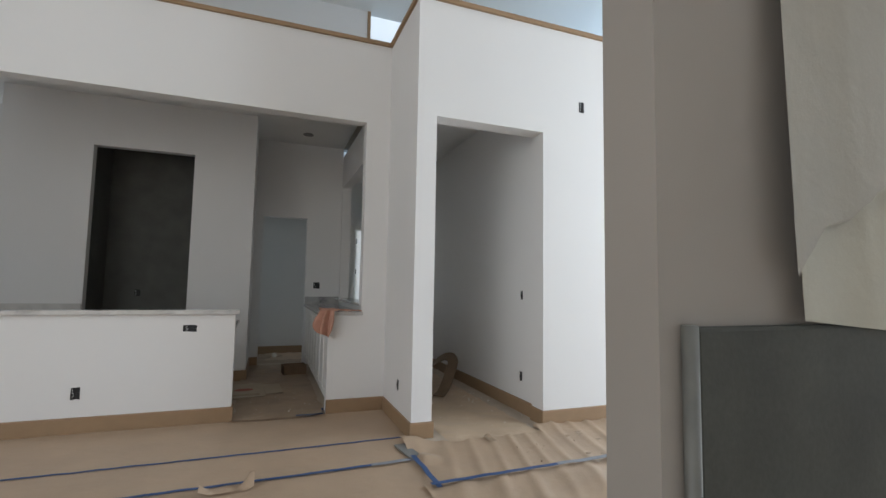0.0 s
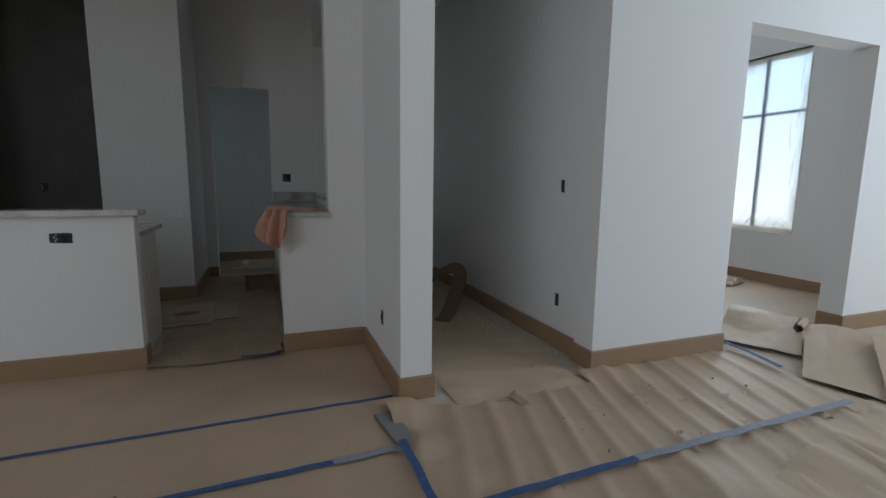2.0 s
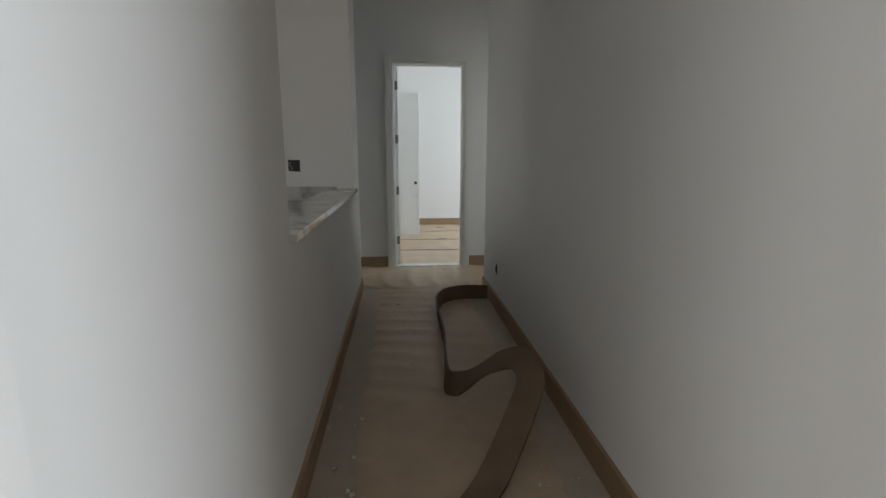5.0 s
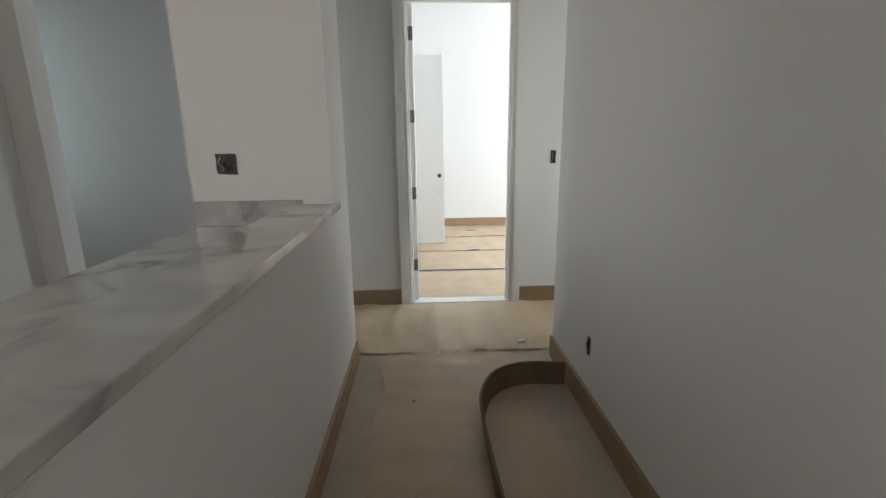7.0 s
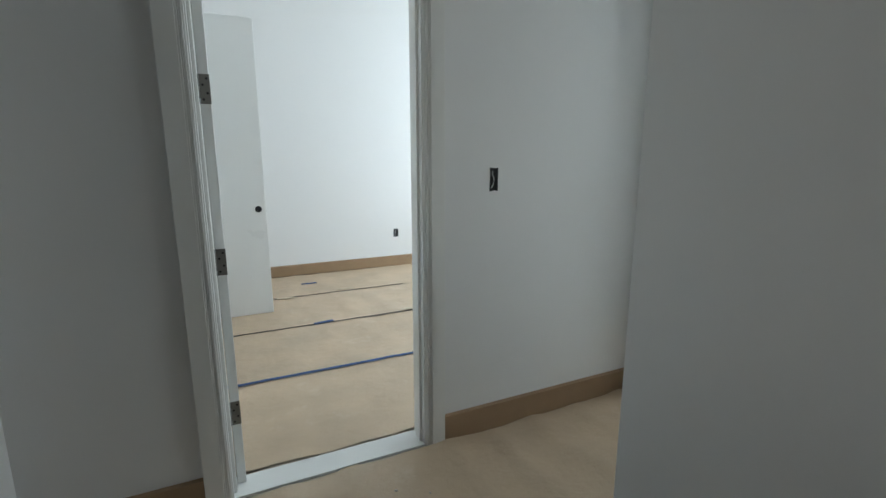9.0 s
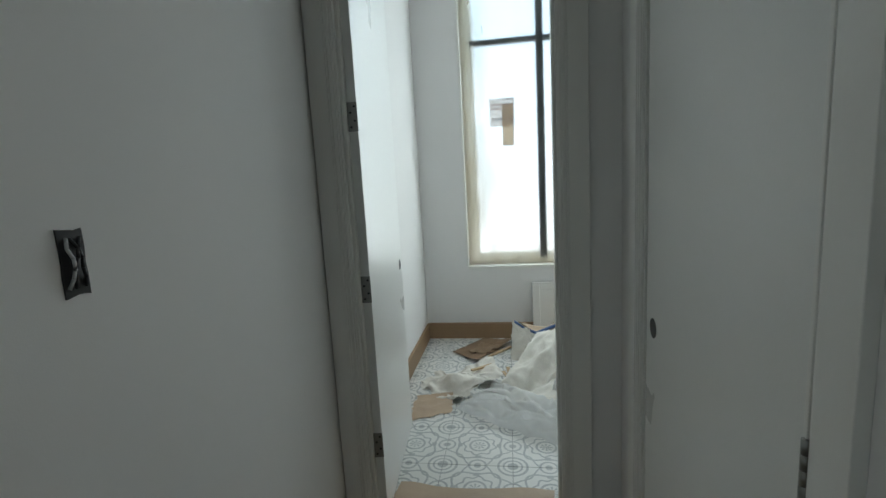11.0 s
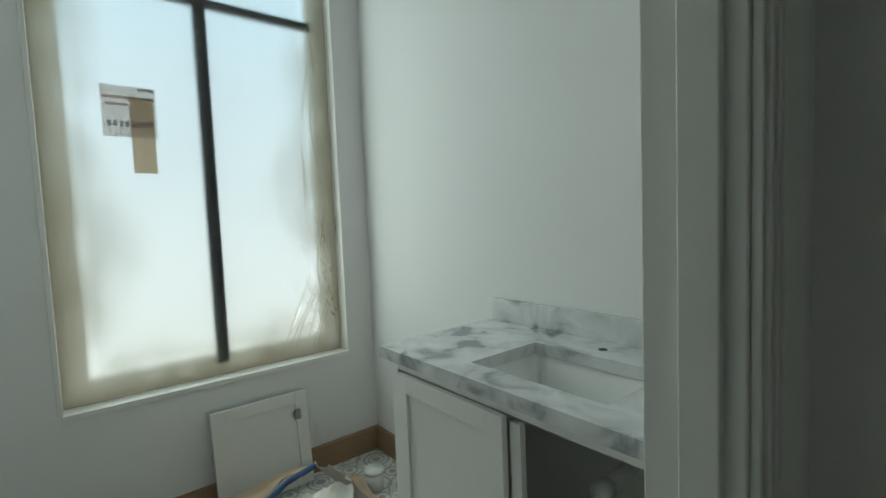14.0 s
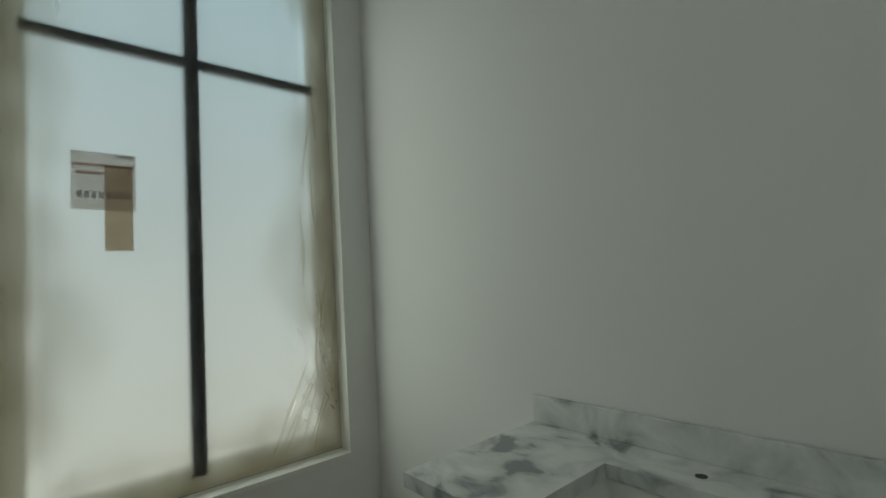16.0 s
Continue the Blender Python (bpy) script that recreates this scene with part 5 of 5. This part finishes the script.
# ---------- bathroom ----------
van = thing("vanity_cabinet", "white shaker vanity with one door missing", "vanity", (0, 0, 0))
VX0, VX1, VY = 2.70, 3.77, 4.366
for nm, b in (("side_panel", (VX1 - 0.02, 3.835, 0.10, VX1, VY, 0.895)), ("side_panel", (VX0, 3.835, 0.10, VX0 + 0.02, VY, 0.895)), ("back_panel", (VX0 + 0.02, 3.835, 0.10, VX1 - 0.02, 3.85, 0.86)),
              ("bottom_panel", (VX0 + 0.02, 3.85, 0.10, VX1 - 0.02, VY - 0.02, 0.118)), ("face_rail", (VX0 + 0.04, VY - 0.019, 0.862, VX1 - 0.04, VY + 0.002, 0.895)),
              ("face_stile", (VX1 - 0.04, VY, 0.10, VX1, VY + 0.002, 0.895)), ("face_stile", (VX0, VY, 0.10, VX0 + 0.04, VY + 0.002, 0.895)),
              ("face_stile", (3.20, VY - 0.019, 0.15, 3.235, VY, 0.845)), ("face_rail", (VX0 + 0.04, VY - 0.019, 0.10, VX1 - 0.04, VY, 0.15)),
              ("plinth", (VX0 + 0.03, 3.86, 0.0, VX1 - 0.03, VY - 0.07, 0.10))):
    boxes_part(nm, [b], TRIMW, van, bevel=0.0015)
dv = shaker_door(van, 0.475, 0.715)
dv.matrix_local = pose(3.715, VY + 0.003, 0.145, 0, 0, 180)
vt = thing("marble_worktop", "pale veined marble vanity top with an undermount basin", "worktop")
X0, X1, Y0, Y1 = 2.702, 3.80, 3.832, 4.395
bx0, bx1, by0, by1 = 3.005, 3.445, 4.01, 4.298
for b in ((X0, Y0, 0.895, bx0, Y1, 0.933), (bx1, Y0, 0.895, X1, Y1, 0.933), (bx0, Y0, 0.895, bx1, by0, 0.933), (bx0, by1, 0.895, bx1, Y1, 0.933)):
    boxes_part("slab", [b], MARBLE_V, vt)
boxes_part("splashback", [(X0, 3.832, 0.933, X1, 3.852, 1.02)], MARBLE_V, vt, bevel=0.002)
bm = bmesh.new()
lo = [bm.verts.new((x, y, 0.79)) for x, y in ((bx0 + 0.03, by0 + 0.03), (bx1 - 0.03, by0 + 0.03), (bx1 - 0.03, by1 - 0.03), (bx0 + 0.03, by1 - 0.03))]
hi = [bm.verts.new((x, y, 0.896)) for x, y in ((bx0 - 0.008, by0 - 0.008), (bx1 + 0.008, by0 - 0.008), (bx1 + 0.008, by1 + 0.008), (bx0 - 0.008, by1 + 0.008))]
bm.faces.new(lo)
for i in range(4):
    bm.faces.new((lo[i], lo[(i + 1) % 4], hi[(i + 1) % 4], hi[i]))
bmesh.ops.bevel(bm, geom=[e for e in bm.edges if not e.is_boundary], offset=0.025, segments=4, affect="EDGES", profile=0.5)
part("basin", bm, PORCELAIN, vt, "white rectangular basin", True)
bm = bmesh.new()
cyl(bm, (3.24, 3.935, 0.928), (3.24, 3.935, 0.9337), 0.014, 20)
part("tap_hole", bm, CONCRETE, vt, "drilled tap hole")
pp = thing("waste_pipe", "white plastic waste pipe under the basin", "pipe")
bm = bmesh.new()
cyl(bm, (3.13, 3.851, 0.63), (3.13, 4.13, 0.61), 0.022, 16)
part("pipe", bm, PVC, pp, "", True)
bm = bmesh.new()
cyl(bm, (3.13, 4.10, 0.61), (3.13, 4.145, 0.608), 0.028, 16)
part("collar", bm, PVC, pp, "", True)

pd = thing("loose_cabinet_door", "white shaker cabinet door leaning under the window", "cabinet door", (4.715, 4.735, 0.0), -90)
dd = shaker_door(pd, 0.455, 0.47)
dd.matrix_local = pose(0, 0.02, 0.02, -7.0, 0, 0)
bm = bmesh.new()
cyl(bm, (0.40, -0.021, 0.36), (0.40, -0.028, 0.36), 0.018, 18)
box(bm, 0.385, -0.04, 0.335, 0.415, -0.026, 0.385, bevel=0.004)
part("hinge_cup", bm, STEEL, dd, "dark steel cup hinge")
jr = thing("plastic_tub", "small round white plastic tub with a lid", "tub", (4.46, 4.07, 0.0))
bm = bmesh.new()
cyl(bm, (0, 0, 0.004), (0, 0, 0.085), 0.045, 24)
part("tub", bm, PVC, jr, "", True)
bm = bmesh.new()
cyl(bm, (0, 0, 0.086), (0, 0, 0.108), 0.049, 24)
part("lid", bm, PORCELAIN, jr, "", True)



WP = "torn white-backed masking paper on the bathroom floor"
PAPER = "paper"
sheet("torn_paper", ((4.39, 4.90, 0.285), (4.27, 4.73, 0.225), (4.13, 4.78, 0.05), (4.30, 4.93, 0.010)), PAPERW, "white-backed paper flap hanging to the tiles", PAPER, ((0.5, 0.5, 0.4, 0.02),), 71.3, 0.018, 26, 0.012)
sheet("torn_paper", ((4.28, 4.72, 0.225), (4.14, 4.35, 0.29), (3.72, 4.56, 0.05), (3.76, 5.02, 0.015)), PAPERW, "arched white-backed masking paper by the loose door", PAPER,
      ((0.30, 0.30, 0.35, 0.05), (0.75, 0.35, 0.28, 0.05), (0.55, 0.85, 0.3, -0.05), (0.15, 0.75, 0.3, 0.03)), 72.1, 0.036, 44, 0.02)
sheet("torn_paper", ((4.39, 4.89, 0.275), (4.35, 4.41, 0.298), (4.64, 4.42, 0.17), (4.64, 4.84, 0.14)), KRAFT, "brown side of the masking paper turned up", PAPER,
      ((0.38, 0.0, 0.30, -0.085), (0.5, 0.6, 0.5, -0.05)), 76.6, 0.006, 24, 0.006)
sheet("torn_paper", ((4.35, 4.42, 0.30), (4.14, 4.35, 0.292), (4.06, 4.22, 0.07), (4.36, 4.24, 0.06)), PAPERW, "white paper corner falling behind the pile", PAPER, ((0.5, 0.3, 0.4, 0.03),), 81.0, 0.030, 26, 0.02)
sheet("torn_paper", ((4.28, 5.08, 0.05), (4.06, 5.30, 0.012), (3.90, 5.25, 0.015), (3.84, 4.96, 0.08)), PAPERW, WP, PAPER, ((0.3, 0.6, 0.4, 0.03), (0.8, 0.7, 0.3, 0.02)), 74.2, 0.030, 34, 0.025)
sheet("torn_paper", ((4.08, 5.42, 0.02), (3.88, 5.55, 0.008), (3.63, 5.31, 0.008), (3.69, 5.02, 0.125)), PAPERW, "torn white-backed paper with a raised jagged edge", PAPER,
      ((0.35, 0.55, 0.35, 0.055), (0.15, 0.9, 0.3, 0.03)), 73.7, 0.026, 38, 0.035)
sheet("torn_paper", ((4.12, 4.72, 0.04), (4.04, 4.36, 0.05), (3.66, 4.46, 0.04), (3.62, 4.92, 0.012)), PAPERW, WP, PAPER, ((0.5, 0.5, 0.4, 0.03),), 78.4, 0.03, 34, 0.03)
sheet("torn_paper", ((3.72, 5.52, 0.008), (3.42, 5.50, 0.008), (3.52, 5.27, 0.008), (3.74, 5.28, 0.03)), KRAFT, "flat torn piece of brown paper on the tiles", PAPER, (), 75.9, 0.004, 18, 0.02)
sheet("torn_paper", ((4.20, 4.44, 0.06), (4.56, 4.38, 0.05), (4.60, 4.10, 0.02), (4.06, 4.16, 0.10)), KRAFT, "crumpled brown paper beside the vanity", PAPER, ((0.3, 0.5, 0.3, 0.07), (0.7, 0.6, 0.25, 0.04)), 77.5, 0.034, 40, 0.02)
sheet("torn_paper", ((4.24, 4.58, 0.105), (4.28, 4.42, 0.125), (4.12, 4.37, 0.115), (4.07, 4.54, 0.10)), PAPERW, "small white card on the heaped paper", PAPER, (), 82.5, 0.004, 12, 0.006)
sheet("cardboard_piece", ((4.47, 5.38, 0.012), (4.77, 5.14, 0.02), (4.68, 4.91, 0.03), (4.25, 5.16, 0.018)), CARD, "stained brown cardboard piece on the tiles", "cardboard", ((0.0, 1.0, 0.4, 0.02), (0.9, 0.9, 0.3, 0.02)), 79.1, 0.004, 24, 0.012)
sheet("cardboard_scrap", ((4.44, 5.24, 0.032), (4.62, 5.16, 0.036), (4.55, 5.00, 0.042), (4.37, 5.10, 0.034)), BROWNINK, "dark wet-stained cardboard scrap", "cardboard", (), 80.2, 0.004, 16, 0.04)
crumpled("plastic_sheet", 3.47, 4.80, 0.42, 0.20, 0.12, 55, FILM2, "crumpled clear plastic sheet on the bathroom floor", "plastic sheet", 58, 48, True, 0.010, 2.0)
crumpled("plastic_sheet", 3.78, 4.47, 0.20, 0.10, 0.20, 56, FILM2, "crumpled clear plastic bunched against the vanity", "plastic sheet", 70, 40, True, 0.012, 2.4)
from mathutils import bvhtree


def pile_height(x, y):
    """Height of the topmost paper at a place on the bathroom floor."""
    best = 0.004
    for ob, tree in pile:
        inv = ob.matrix_world.inverted()
        hit = tree.ray_cast(inv @ Vector((x, y, 2.0)), Vector((0, 0, -1)))
        if hit[0] is not None:
            best = max(best, (ob.matrix_world @ hit[0]).z)
    return best


pile = []
for ob in list(bpy.data.objects):
    if ob.type == "MESH" and ob.name.split(".")[0] in ("torn_paper", "cardboard_piece", "cardboard_scrap"):
        bm = bmesh.new()
        bm.from_mesh(ob.data)
        pile.append((ob, bvhtree.BVHTree.FromBMesh(bm)))
        bm.free()


def edge_tape(points, width, label):
    """Tape stuck along a raised paper edge, hanging slightly over it."""
    bm = bmesh.new()
    prev = None
    pts = [Vector(p) for p in points]
    row = [p.lerp(q, k / 8) for p, q in zip(pts, pts[1:]) for k in range(8)] + [pts[-1]]
    for k, p in enumerate(row):
        w = width * (1 + 0.25 * noise.noise(Vector((k * 0.5, 3.0, 1.0))))
        cur = [bm.verts.new(p + Vector((0.012, 0, 0.006))), bm.verts.new(p + Vector((-0.006, 0, 0.005))), bm.verts.new(p + Vector((-0.010, 0, 0.005 - w)))]
        if prev:
            for i in range(2):
                bm.faces.new((prev[i], prev[i + 1], cur[i + 1], cur[i]))
        prev = cur
    return tagged(part("tape_strip", bm, TAPEB, None, "", True), label, "tape")


edge_tape(((4.385, 4.89, 0.285), (4.33, 4.81, 0.245), (4.275, 4.735, 0.232), (4.30, 4.64, 0.262), (4.335, 4.55, 0.285), (4.345, 4.42, 0.305)), 0.015, "blue tape along the masking paper's edge")
for x, y, rz, ln in ((4.475, 5.005, -39, 0.27), (4.03, 5.12, -52, 0.17), (4.02, 4.95, 20, 0.16), (4.08, 4.90, -35, 0.14), (4.00, 4.90, 70, 0.11), (4.11, 4.94, 5, 0.12)):
    bm = bmesh.new()
    box(bm, -ln / 2, -0.012, 0, ln / 2, 0.012, 0.010, bevel=0.001)
    o = part("wood_offcut", bm, RAWWOOD)
    o.matrix_world = pose(x, y, pile_height(x, y) + 0.004, 0, 0, rz)
    tagged(o, "thin pine offcut lying on the papers", "wood offcut", "wood offcuts")

# loft beyond the parapet
tagged(boxes_part("loft_floor", [(-6.0, 1.22, CK + 0.125, 5.85, 4.6, CK + 0.16)], SUBFLOOR), "bare loft floor", "floor", kind="structure")

# bathroom tiles
bathfloor = tagged(boxes_part("bathroom_floor", [(2.72, 3.83, -0.001, 4.82, 5.63, 0.0015)], GROUT), "patterned cement tile floor", "floor", kind="structure")
TS = 0.334
bm = bmesh.new()
box(bm, -TS / 2 + 0.0015, -TS / 2 + 0.0015, 0, TS / 2 - 0.0015, TS / 2 - 0.0015, 0.004, bevel=0.0008)
tile_mesh = mesh("tile", bm, TILE)
for i in range(-1, 6):
    for j in range(-4, 3):
        x, y = 3.03 + (i + 0.5) * TS, 4.92 + (j + 0.5) * TS
        if 2.72 - TS / 2 < x < 4.82 + TS / 2 and 3.83 - TS / 2 < y < 5.63 + TS / 2:
            o = new("tile", tile_mesh)
            o.parent = bathfloor
            o.matrix_world = pose(x, y, 0.0, 0, 0, 90 * ((i + 2 * j) % 4))
